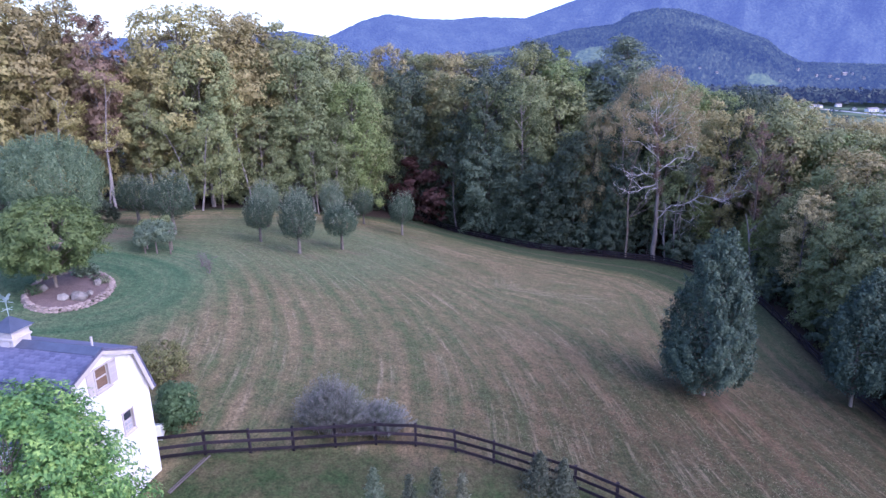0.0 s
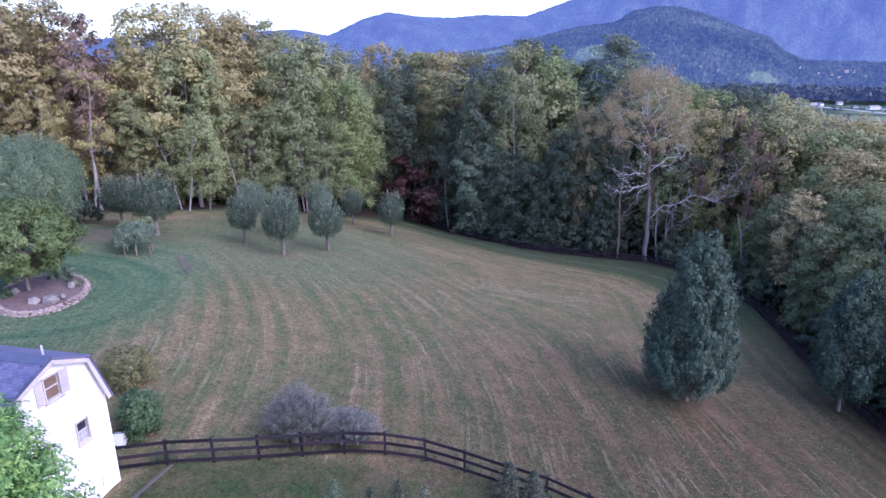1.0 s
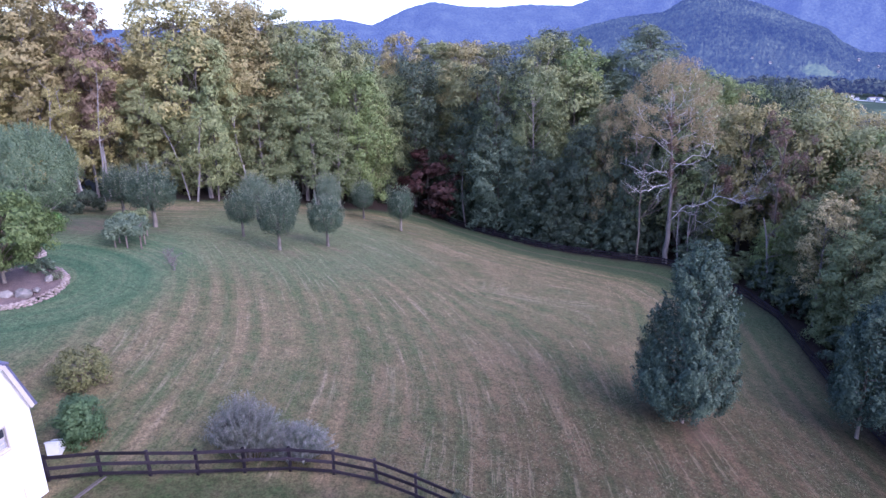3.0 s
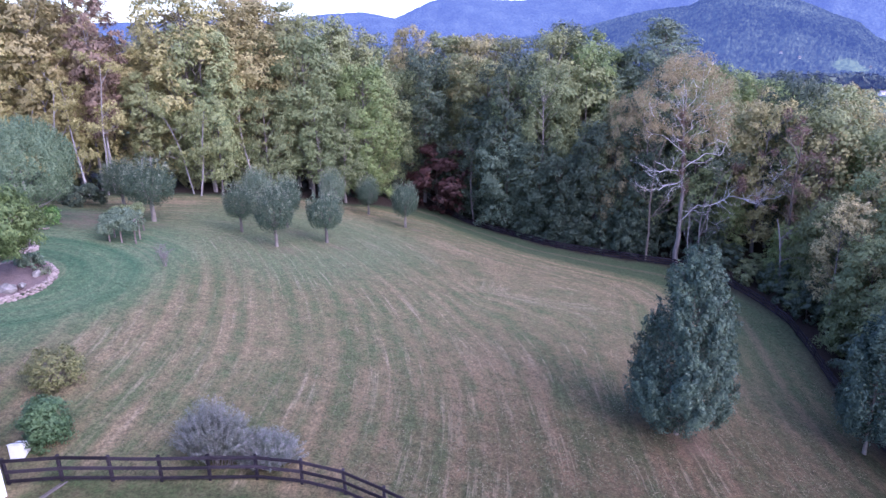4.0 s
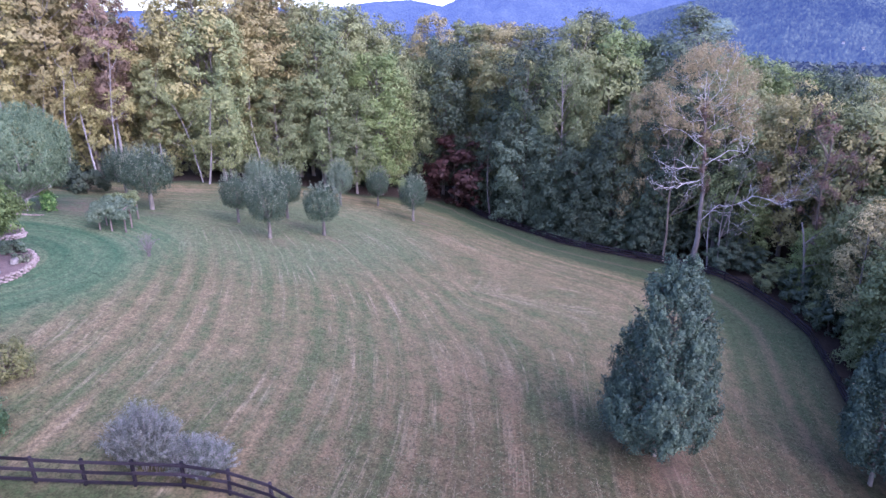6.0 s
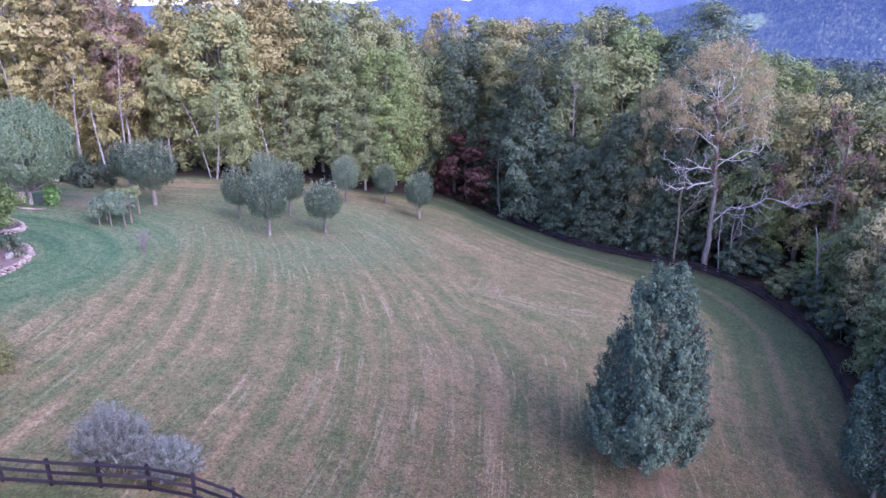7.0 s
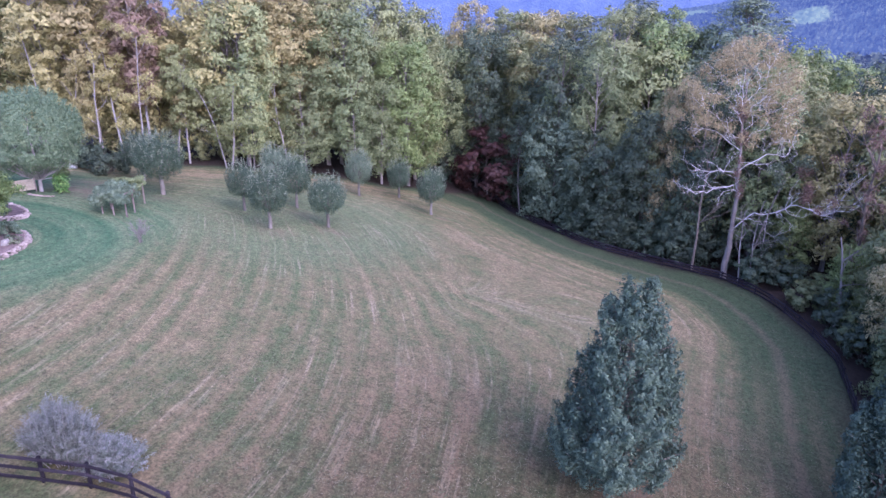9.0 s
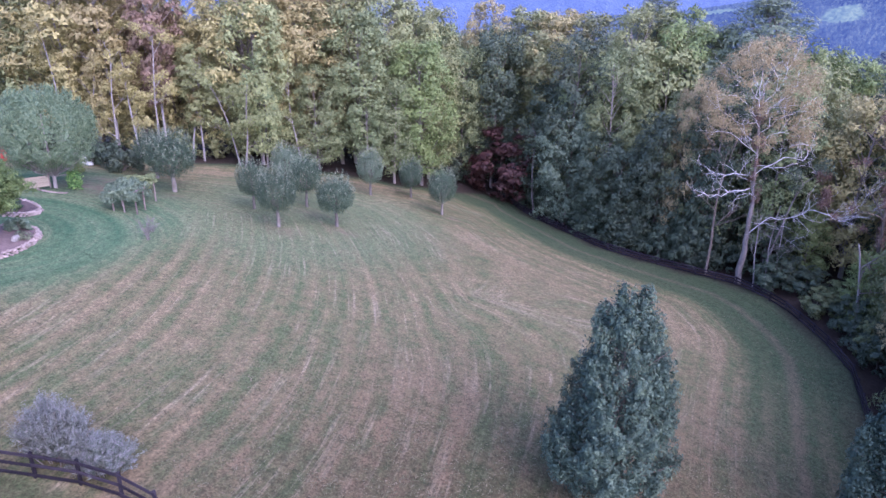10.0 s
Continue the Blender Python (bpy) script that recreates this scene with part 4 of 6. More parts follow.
# low growth along the edge
for i in range(84):
    k = rng.uniform(0 if i < 46 else 6.5, len(EDGE) - 1.01)
    a, b = EDGE[int(k)], EDGE[int(k) + 1]
    t = k - int(k)
    x, y = a[0] + (b[0] - a[0]) * t, a[1] + (b[1] - a[1]) * t
    d = rng.uniform(2.5, 7)
    nx, ny = -(b[1] - a[1]), b[0] - a[0]
    n = math.hypot(nx, ny)
    x, y = x + nx / n * d, y + ny / n * d
    if x < -33:
        x, y = x + nx / n * 5, y + ny / n * 5
    forest_tree("under", rng.choice(("dark", "green") if x > 40 else ("dark",) if x > -33 else ("olive", "green", "dark")), x, y, gz(x, y) + (rng.uniform(3, 8.5) if not 32 < x < 50 else rng.uniform(2.5, 5.5)), rng.uniform(0.7, 1.1))


# ---- the dead tree with bare white limbs ----
def bare_limbs(rng, w, start, heading, length, r, depth, tips, bend=0.42):
    """A crooked limb that forks again and again."""
    line = wander(rng, start, heading, length, 6, bend, 0.03)
    w.tube(line, r, r * 0.3, 6 if depth > 1 else 4)
    if depth == 0:
        tips.append(line[-1])
        return
    for k in range(3 if depth > 1 else 4):
        i = rng.randint(2, 6)
        d = (line[i] - line[i - 1]).normalized()
        side = Vector((rng.uniform(-1, 1), rng.uniform(-1, 1), rng.uniform(-0.5, 0.9)))
        bare_limbs(rng, w, line[i], d * 0.7 + side, length * rng.uniform(0.4, 0.62), r * 0.55, depth - 1, tips, bend)


def crooked(rng, line, jog, steps=3):
    """The line with small kinks between its points."""
    out = [Vector(line[0])]
    for a, b in zip(line, line[1:]):
        a, b = Vector(a), Vector(b)
        for k in range(1, steps + 1):
            p = a.lerp(b, k / steps)
            out.append(p + Vector((rng.gauss(0, jog), rng.gauss(0, jog), rng.gauss(0, jog))) if k < steps else p)
    return out


def dead_tree(m):
    rng, rs = random.Random(5), np.random.RandomState(5)
    ob = thing("dead_tree", m, "half-dead tree with bare white limbs and thin tan crown", "tree")
    spine = [(0, 0, -0.4), (0, 0, 3.5), (0, 0, 6.8), (0.0, 0.2, 11), (-0.5, 0.3, 16.8), (-1.1, 0.3, 22), (-1.6, 0.2, 26)]
    low, high, w, tips = Wood(), Wood(), Wood(), []
    low.tube(crooked(rng, spine[:4], 0.08), 0.42, 0.24, 9)
    high.tube(crooked(rng, spine[3:], 0.12), 0.21, 0.05, 8)
    hold("trunk", low.mesh("trunk", BARK_MID), ob, "grey lower trunk")
    hold("upper_trunk", high.mesh("upper_trunk", BARK_MID), ob)
    heights = [p[2] for p in spine]

    def stem(h):
        return tuple(float(np.interp(h, heights, [p[k] for p in spine])) for k in range(3))

    # limbs: where they leave the trunk, their way in sideways reach and height, how far they come forward, thickness, twigs
    limbs = [
        (13.2, ((-1.2, 14.3), (-3.9, 14.2), (-6.2, 15.0)), -1.2, 0.15, 8),
        (11.0, ((-0.8, 12.7), (-3.2, 12.2), (-5.4, 11.5), (-7.6, 12.4)), -1.6, 0.16, 8),
        (12.2, ((-2.0, 11.9), (-2.8, 10.2)), -1.8, 0.10, 3),
        (6.8, ((2.0, 9.4), (4.3, 9.8), (6.0, 11.0), (9.2, 10.2), (11.5, 11.8), (13.6, 13.6)), -5.0, 0.17, 24),
        (10.6, ((9.0, 10.4), (10.2, 13.5), (12.2, 16.0)), -3.0, 0.10, 18),
        (8.4, ((2.4, 8.2), (3.4, 7.4), (4.6, 6.4)), -2.0, 0.10, 6),
        (14.4, ((2.4, 16.6), (4.4, 16.4), (5.2, 18.4), (3.2, 18.8)), -1.6, 0.15, 10),
        (15.4, ((2.6, 15.4), (4.8, 14.4), (6.0, 15.2)), -1.0, 0.11, 8)]
    for k in range(9):
        h, reach = 16.8 + 0.8 * k, (5.0 - 0.4 * k) * (1 if k % 2 else -1)
        limbs.append((h, ((-0.9 + reach * 0.45, h + 1.9), (-1.6 + reach, h + 3.2 + 0.15 * k)), -1.2, 0.11, 9))
    for h, way, fore, r, twigs in limbs:
        start = stem(h) if h != 10.6 else (6.4, -2.6, 10.9)
        line = crooked(rng, [start] + [(x, start[1] + fore * (k + 1) / len(way), z) for k, (x, z) in enumerate(way)], 0.24)
        r *= 0.42
        w.tube(line, r, r * 0.3, 6)
        for _ in range(twigs):
            i = rng.randint(1, len(line) - 1)
            d = (line[i] - line[i - 1]).normalized()
            bare_limbs(rng, w, line[i], d * 0.6 + Vector((rng.uniform(-0.8, 0.8), rng.uniform(-0.8, 0.5), rng.uniform(-0.5, 0.9))), rng.uniform(1.4, 3.0), r * 0.45, 2 if r > 0.055 else 1, tips, 0.34)
    hold("deadwood", w.mesh("deadwood", BARK_DEAD), ob, "bare bleached crooked deadwood")
    climb = [(q[0] + rng.uniform(-0.4, 0.4), q[1] + rng.uniform(-0.6, 0.2), q[2] + rng.uniform(-0.8, 0.8), rng.uniform(0.35, 0.7), 1.4) for q in (stem(12 + k * 0.8) for k in range(14))]
    climb += [(6.6 + rng.gauss(0, 0.5), -2.8 + rng.gauss(0, 0.4), 11.2 + 4.2 * rng.random(), rng.uniform(0.35, 0.65), 1.3) for _ in range(12)]
    p, d = crown_points(rs, climb, 2600, 0.4)
    v, f = leaves(rs, p, d, 0.24, 0.8, 0.6, 0.6, True)
    hold("vine", arrays("vine", v, f, LEAF["brown"]), ob, "withered reddish climbing vine")
    boughs = []
    for i in range(46):
        a, h = i * 2.4, (i + 0.5) / 46
        reach = 7.6 * math.sqrt(rng.uniform(0.2, 1)) * float(np.interp(h, (0, 0.25, 0.6, 1), (0.75, 1.0, 0.85, 0.3)))
        boughs.append((-1.5 + reach * math.cos(a), 0.4 + 0.8 * reach * math.sin(a), 18.2 + 11.2 * h, rng.uniform(1.0, 1.7), 0.7))
    p, d = crown_points(rs, clumped(rng, boughs, 7), 21000, 0.3)
    d[:, 2] += 0.4
    v, f = leaves(rs, p, d, 0.205, 0.3, 0.6, 0.5, True)
    hold("crown", arrays("crown", v, f, LEAF["tan"]), ob)
    return ob


dead_tree(pose(33.9, 95.8, gz(33.9, 95.8) - 0.1, 0, 0, 10))


def snag(x, y, top, seed, vine=None, forks=3, r=0.26, lean=0.1, label="dead standing trunk with broken limbs", bark=None):
    """A dead trunk; vine: the leaf that climbs it."""
    rng, rs = random.Random(seed), np.random.RandomState(seed)
    z = gz(x, y)
    ob = thing("snag", pose(x, y, z - 0.1), label, "tree")
    w, tips = Wood(), []
    trunk = wander(rng, (0, 0, -0.4), (rng.uniform(-lean, lean), rng.uniform(-lean, lean), 1), top - z, 8, 0.12, 0.05)
    w.tube(trunk, r, r * 0.4, 7)
    for _ in range(forks):
        i = rng.randint(3, 7)
        bare_limbs(rng, w, trunk[i], (rng.uniform(-1, 1), rng.uniform(-1, 1), 0.7), (top - z) * rng.uniform(0.2, 0.35), r * 0.45, 1, tips, 0.3)
    hold("trunk", w.mesh("trunk", bark or BARK), ob)
    if vine:
        lobes = [(p.x + rng.uniform(-0.4, 0.4), p.y + rng.uniform(-0.4, 0.4), p.z, rng.uniform(0.5, 0.95), 1.3) for p in trunk[3:] for _ in range(2)]
        lobes += [(p.x, p.y, p.z, 0.6, 0.9) for p in tips]
        p, d = crown_points(rs, lobes, 2600, 0.5)
        v, f = leaves(rs, p, d, 0.26, 0.8, 0.6, 0.6, True)
        hold("vine", arrays("vine", v, f, LEAF[vine]), ob, "withered reddish climbing vine")
    return ob


snag(30.2, 98.2, 9, 301, None, 8, 0.18, 0.05, "tall bare grey trunk with thin broken branches")
snag(45.8, 88.8, 10.5, 302, "brown", 6, 0.22, 0.06, "leaning bare-limbed tree wrapped in withered vine")
snag(52.5, 88.0, 7.0, 303, "brown", 4, 0.24, 0.1, "forked snag wrapped in withered reddish vine")
snag(44.3, 85.2, 1.0, 304, None, 4, 0.17, 0.2, "broken grey snag at the wood's edge", BARK_MID)
snag(47.5, 72.0, 2.5, 305, "tan", 5, 0.2, 0.12, "vine-hung snag among the edge trees")
for x, y, top, seed in ((35.6, 95.4, 0.5, 311), (36.9, 94.6, 2.0, 312), (38.0, 95.2, -0.5, 313)):
    snag(x, y, top, seed, None, 3, 0.10, 0.1, "slender bare trunk under the half-dead tree", BARK_PALE)
snag(13.0, 116.8, 0.5, 306, None, 2, 0.18, 0.25, "thin leaning bare trunk at the wood's edge")
snag(13.8, 116.4, -1.5, 307, None, 2, 0.16, 0.3, "thin leaning bare trunk at the wood's edge")
snag(-6.0, 139, 16, 308, None, 9, 0.22, 0.06, "bare grey treetop above the dark hollow")

# slender trunks that show under the crowns of the left-hand stand
rng = random.Random(12)
for i, (x, y) in enumerate(((-55.5, 82.5), (-52.5, 84.0), (-49.2, 85.2), (-44.6, 90.5), (-37.6, 92.4), (-36.2, 91.6), (-30.5, 98.5), (-22.0, 105), (-57.5, 81.0), (-47.0, 86.2), (-2.5, 126), (2.8, 119.8), (36.2, 96.4))):
    z, rr = gz(x, y), random.Random(400 + i)
    ob = thing("young_tree", pose(x, y, z - 0.1), "slender pale trunk with a few leafy sprays at the wood's edge", "tree", "slender trunks of the wood's edge")
    w = Wood()
    height = rr.uniform(13, 19)
    line = wander(rr, (0, 0, -0.3), (rr.uniform(-0.12, 0.12), rr.uniform(-0.12, 0.02), 1), height, 8, 0.1, 0.04)
    w.tube(line, rr.uniform(0.12, 0.2), 0.05, 6)
    tips = []
    for _ in range(9):
        bare_limbs(rr, w, line[rr.randint(2, 8)], (rr.uniform(-1, 1), rr.uniform(-1, 1), 0.5), rr.uniform(1.5, 3.2), 0.05, 1, tips, 0.25)
    hold("trunk", w.mesh("trunk", BARK_PALE if x < -20 else BARK_MID), ob)
    rs = np.random.RandomState(400 + i)
    p, d = crown_points(rs, [(t.x, t.y, t.z, rr.uniform(0.5, 1.0), 0.7) for t in tips], 2600, 0.5)
    v, f = leaves(rs, p, d, 0.3, 0.3, 0.6, 0.5, True)
    hold("crown", arrays("crown", v, f, LEAF["warm" if x < -44 else "olive" if x < -10 else "dark"]), ob)

# ---- lone trees of the meadow ----
def pear(h):
    return float(np.interp(h, (0, 0.06, 0.15, 0.35, 0.55, 0.75, 0.88, 0.95, 1), (0.42, 0.76, 1.0, 0.90, 0.75, 0.60, 0.43, 0.27, 0.1)))


def umbrella(h):
    return float(np.interp(h, (0, 0.2, 0.45, 0.75, 1), (0.42, 0.82, 1.0, 0.82, 0.35)))


def ball(h):
    return math.sqrt(max(0.05, 1 - (h * 1.5 - 0.55) ** 2)) if h < 0.37 else math.sqrt(max(0.03, 1 - ((h - 0.37) / 0.64) ** 2))


crown, wood = flame_tree(21, 13.9, 0.8, 8.2, pear, 560, 1.5, 0.36, 80000, 0.18, 0.19, LEAF["cone"], BARK, tops=((-0.35, 0, 13.9), (0.75, 0.2, 14.3)), lean=0.5, shell=0.6, slim=0.62, inner=0.24)
plant("pyramidal_tree", pose(21.1, 45.2, gz(21.1, 45.2)), "dense dark blue-green pyramid-shaped tree standing alone in the meadow", "tree", crown, wood)
crown, wood = flame_tree(22, 13.3, 1.6, 6.8, pear, 300, 1.5, 0.42, 36000, 0.21, 0.17, LEAF["cone"], BARK, tops=((0.1, 0, 13.6),), lean=0.4, shell=0.6, slim=0.62, inner=0.32)
plant("pyramidal_tree", pose(37.3, 50.6, gz(37.3, 50.6)), "dark blue-green cone-shaped tree beside the wood", "tree", crown, wood)
crown, lobes = ball_crown(23, 5.3, 4.5, 6.2, 300, 0.6, 44000, 0.20, LEAF["round"], 420, 0.6, 0.5, ragged=0.2)
wood = woody(random.Random(23), 9.0, 1.6, 0.23, lobes[200:], limb=0.25).mesh("trunk", BARK_PALE)
plant("round_tree", pose(-40.4, 63.4, gz(-40.4, 63.4)), "dense ball-crowned blue-green tree with a short forked trunk", "tree", crown, wood)
crown, wood = grown(24, 7.2, 1.7, 9.8, umbrella, 60, 1.1, 36000, 0.24, 0.16, LEAF["garden"], BARK, 0.5, 0.2, 0.4, 0.6, 0.6, tri=True)
plant("garden_tree", pose(-31.6, 47.9, gz(-31.6, 47.9) + 0.2), "spreading green garden tree growing in the stone-edged bed", "tree", crown, wood)
crown, wood = grown(25, 11.0, 0.2, 8.8, ball, 84, 1.1, 72000, 0.165, 0.14, LEAF["lime"], BARK, 0.4, 0.2, 0.3, 0.75, 0.9, 0.5, tri=True, each=9, share=0.5)
plant("garden_tree", pose(-15.1, 18.9, gz(-15.1, 18.9)), "young yellow-green leafy tree beside the white barn", "tree", crown, wood)


# ---- orchard ----
def fruit_tree(seed):
    """A dense egg of leaves with upright shoots on a short trunk."""
    crown, lobes = ball_crown(seed, 2.35, 2.65, 4.45, 130, 0.40, 9000, 0.18, LEAF["orchard"], 190, 1.15, 0.42, floor=1.8, ragged=0.22, square=1.6, flare=0.15, low=-0.3, tip=LEAF["tip"])
    w = Wood()
    w.tube([(0, 0, -0.3), (0.05, 0.03, 0.9), (0.02, 0, 1.7), (-0.04, 0, 2.8)], 0.24, 0.17, 7)
    for x, y, z, _, _ in lobes[:60:3]:
        w.tube([(0, 0, 2.3), (x * 0.45, y * 0.45, 2.7 + z * 0.12), (x * 0.8, y * 0.8, z * 0.85), (x, y, z)], 0.045, 0.012, 4)
    return crown, w.mesh("trunk", BARK_ORCHARD)


orchard = [fruit_tree(31), fruit_tree(32)]
for i, (x, y, height, width, leaf) in enumerate((
        (-17.0, 70.5, 6.9, 5.8, "orchard"), (-12.9, 76.3, 6.4, 5.8, "orchard"), (-22.5, 74.0, 5.9, 4.7, "orchard"), (-6.5, 96.4, 7.0, 5.4, "orchard"), (-19.2, 80.4, 6.8, 5.2, "orchard"), (-17.3, 95.2, 6.9, 5.2, "blue"),
        (-13.2, 101.0, 6.2, 4.7, "orchard"), (-24.5, 84.5, 6.6, 5.0, "blue"), (-32.3, 72.3, 7.3, 7.4, "orchard"), (-38.2, 76.0, 6.4, 6.0, "orchard"))):
    crown, wood = orchard[i % 2]
    m = pose(x, y, gz(x, y), 0, 0, 40 * i) @ Matrix.Diagonal((width / 6.1, width / 6.1, height / 7.7, 1))
    ob = plant("fruit_tree", m, "upright grey-green fruit tree with a short pale trunk", "tree", crown, wood, "orchard trees on the meadow")
    slot = [c for c in ob.children if c.name.startswith("crown")][0].material_slots[0]
    slot.link, slot.material = "OBJECT", LEAF[leaf]


# ---- shrubs ----
def shrub(name, x, y, height, width, leaf, label, seed, leaf_n=5000, leaf_size=0.2, lobe_n=26, deep=None, z=None):
    crown, wood = grown(seed, height, 0.1, width, broad, lobe_n, height * 0.24, leaf_n, leaf_size, 0.05, LEAF[leaf], BARK, 0.5, 0.4)
    m = pose(x, y, gz(x, y) if z is None else z, 0, 0, 30 * seed)
    if deep:
        m = pose(x, y, gz(x, y)) @ Matrix.Diagonal((1, deep, 1, 1))
    return plant(name, m, label, "shrub", crown, wood)


def silver_shrub(x, y, seed, height, width, stems, each, label):
    """A mound of fine twigs that rise from the base and arch outwards, with narrow pale leaves along their outer halves."""
    rs = np.random.RandomState(seed)
    a, u = rs.uniform(0, 2 * math.pi, stems), np.sqrt(rs.uniform(0.0, 1.0, stems))
    end = np.stack([np.cos(a) * u * width / 2, np.sin(a) * u * width * 0.36, height * (1 - 0.68 * u ** 1.8)], -1) * rs.uniform(0.62, 1.14, (stems, 1))
    base = end * np.array([0.5, 0.5, 0.0])
    bend = end * np.array([0.74, 0.74, 0.70])
    pick, t = np.repeat(np.arange(stems), each), rs.uniform(0.3, 1.04, stems * each)
    t1 = t[:, None]
    p = base[pick] * (1 - t1) ** 2 + bend[pick] * 2 * t1 * (1 - t1) + end[pick] * t1 ** 2 + rs.normal(0, 0.05, (stems * each, 3))
    v, f = leaves(rs, p, rs.normal(0, 0.6, p.shape) + np.array([0, 0, 0.5]) + p / np.array([width, width, height]), 0.135, -0.5, 0.26, 0.5, True)
    crown = arrays("crown", v, f, LEAF["silver"])
    crown.materials.append(LEAF["silver_tip"])
    crown.polygons.foreach_set("material_index", ((t > 0.78) & (rs.random(len(t)) < 0.65)).astype(np.int32))
    w = Wood()
    for q in range(0, stems, 4):
        w.tube([base[q] - np.array([0, 0, 0.1]), base[q] * 0.25 + bend[q] * 0.5 + end[q] * 0.25, end[q]], 0.018, 0.006, 4)
    plant("silver_shrub", pose(x, y, gz(x, y)), label, "shrub", crown, w.mesh("trunk", BARK_PALE))


silver_shrub(-6.9, 33.5, 61, 3.4, 4.8, 860, 52, "large silver-grey twiggy shrub pushing through the board fence")
silver_shrub(-4.1, 33.75, 62, 2.0, 4.3, 640, 48, "lower silver-grey twiggy shrub pressed against the board fence")
shrub("green_shrub", -15.75, 32.5, 2.5, 2.5, "shrub", "dense green shrub beside the barn and the fence", 63, 9000, 0.15, 44)
shrub("yellowing_shrub", -18.7, 37.2, 2.2, 3.8, "rust", "loose yellowing shrub behind the barn", 64, 4200, 0.15, 44)
shrub("hedge_shrub", -44, 76.5, 2.6, 6, "dark", "dark clipped hedge at the foot of the wood", 65, 4500, 0.3)
shrub("hedge_shrub", -48.5, 78.5, 3.0, 5, "dark", "dark hedge shrub in front of the wood", 66, 4000, 0.3)
shrub("small_shrub", -38.9, 64.6, 2.0, 1.6, "lime", "small yellow-green shrub behind the round tree", 67, 1200, 0.22)
shrub("small_shrub", -45.5, 71, 2.2, 2.0, "bright", "small green shrub by the white box", 68, 1200, 0.22)
shrub("bed_shrub", -36.0, 54.6, 1.6, 2.4, "cone", "low dark blue-green shrub in the second bed", 73, 1800, 0.2)
shrub("bed_shrub", -31.2, 51.6, 1.3, 2.2, "blue", "low blue-green shrub in the mulched bed", 69, 1500, 0.2)
shrub("bed_shrub", -29.5, 50.6, 0.8, 1.6, "grey", "low weedy grey-green plant in the mulched bed", 75, 700, 0.16)
shrub("bed_shrub", -32.6, 46.4, 0.9, 1.8, "shrub", "low weedy green plant in the mulched bed", 76, 700, 0.16)


def bare_sapling(x, y, height, seed):
    rng, w, tips = random.Random(seed), Wood(), []
    for _ in range(5):
        bare_limbs(rng, w, (rng.uniform(-0.2, 0.2), rng.uniform(-0.2, 0.2), -0.1), (rng.uniform(-0.5, 0.5), rng.uniform(-0.5, 0.5), 1), height, 0.04, 3, tips, 0.2)
    ob = thing("bare_shrub", pose(x, y, gz(x, y)), "thin leafless grey sapling on the lawn", "shrub")
    hold("branches", w.mesh("branches", BARK_MID), ob)


bare_sapling(-23.0, 57.8, 1.5, 70)
bare_sapling(-24.2, 59.6, 1.1, 74)


def spruce(seed, height, width, leaf):
    rng, rs = random.Random(seed), np.random.RandomState(seed)
    pts, nrm = [], []
    for i in range(3200):
        h = rng.random() ** 1.4
        r = width / 2 * (1 - h) ** 0.7 * (0.62 + 0.38 * math.sin(h * 44)) * math.sqrt(rng.uniform(0.15, 1.15))
        a = rng.uniform(0, 6.28)
        pts.append((math.cos(a) * r, math.sin(a) * r, 0.15 + h * height - r * 0.2))
        nrm.append((math.cos(a), math.sin(a), 0.6))
    v, f = leaves(rs, np.array(pts) + rs.normal(0, 0.08, (len(pts), 3)), np.array(nrm, float), 0.17, 0.2, 0.3, 0.9)
    w = Wood()
    w.tube([(0, 0, -0.2), (0, 0, height * 0.5), (0, 0, height * 0.97)], 0.07, 0.012, 5)
    return arrays("crown", v, f, LEAF[leaf]), w.mesh("trunk", BARK)


for i, (x, y, height, width, leaf) in enumerate(((-3.45, 25.4, 3.6, 2.3, "blue"), (-1.75, 25.4, 3.4, 1.5, "spruce"), (-0.45, 25.0, 4.2, 2.9, "spruce"), (0.78, 25.0, 4.0, 1.6, "grey"), (5.2, 29.5, 2.3, 3.0, "spruce"), (6.5, 29.3, 2.1, 2.2, "spruce"))):
    crown, wood = spruce(80 + i, height, width, leaf)
    plant("young_spruce", pose(x, y, gz(x, y)), "young pointed spruce on the near lawn" if y < 28 else "young dark spruce pressed against the board fence", "tree", crown, wood, "young spruces in a row")


# ---- the white barn ----
U, N = Vector((0.223, 0.975, 0)).normalized(), Vector((0.975, -0.223, 0)).normalized()
BARN = Matrix(((N.x, U.x, 0, -15.4), (N.y, U.y, 0, 27.8), (0, 0, 1, 0), (0, 0, 0, 1)))   # local x out of the gable, y along it
barn = thing("barn", BARN @ pose(0, -1.93, 0.0), "white gambrel-roofed barn with slate roof and cupola", "barn")
HALF, EAVE, KNEE_Y, KNEE_Z, PEAK, LONG, FOOT = 2.82, 5.2, 2.0, 7.67, 8.5, 11.0, -0.4
section = [(-HALF, FOOT), (HALF, FOOT), (HALF, EAVE), (KNEE_Y - 0.08, KNEE_Z - 0.08), (0, PEAK - 0.1), (-KNEE_Y + 0.08, KNEE_Z - 0.08), (-HALF, EAVE)]
upright = Matrix(((0, 0, 1, 0), (1, 0, 0, 0), (0, 1, 0, 0), (0, 0, 0, 1)))               # outline x -> y, y -> z, pushed along x


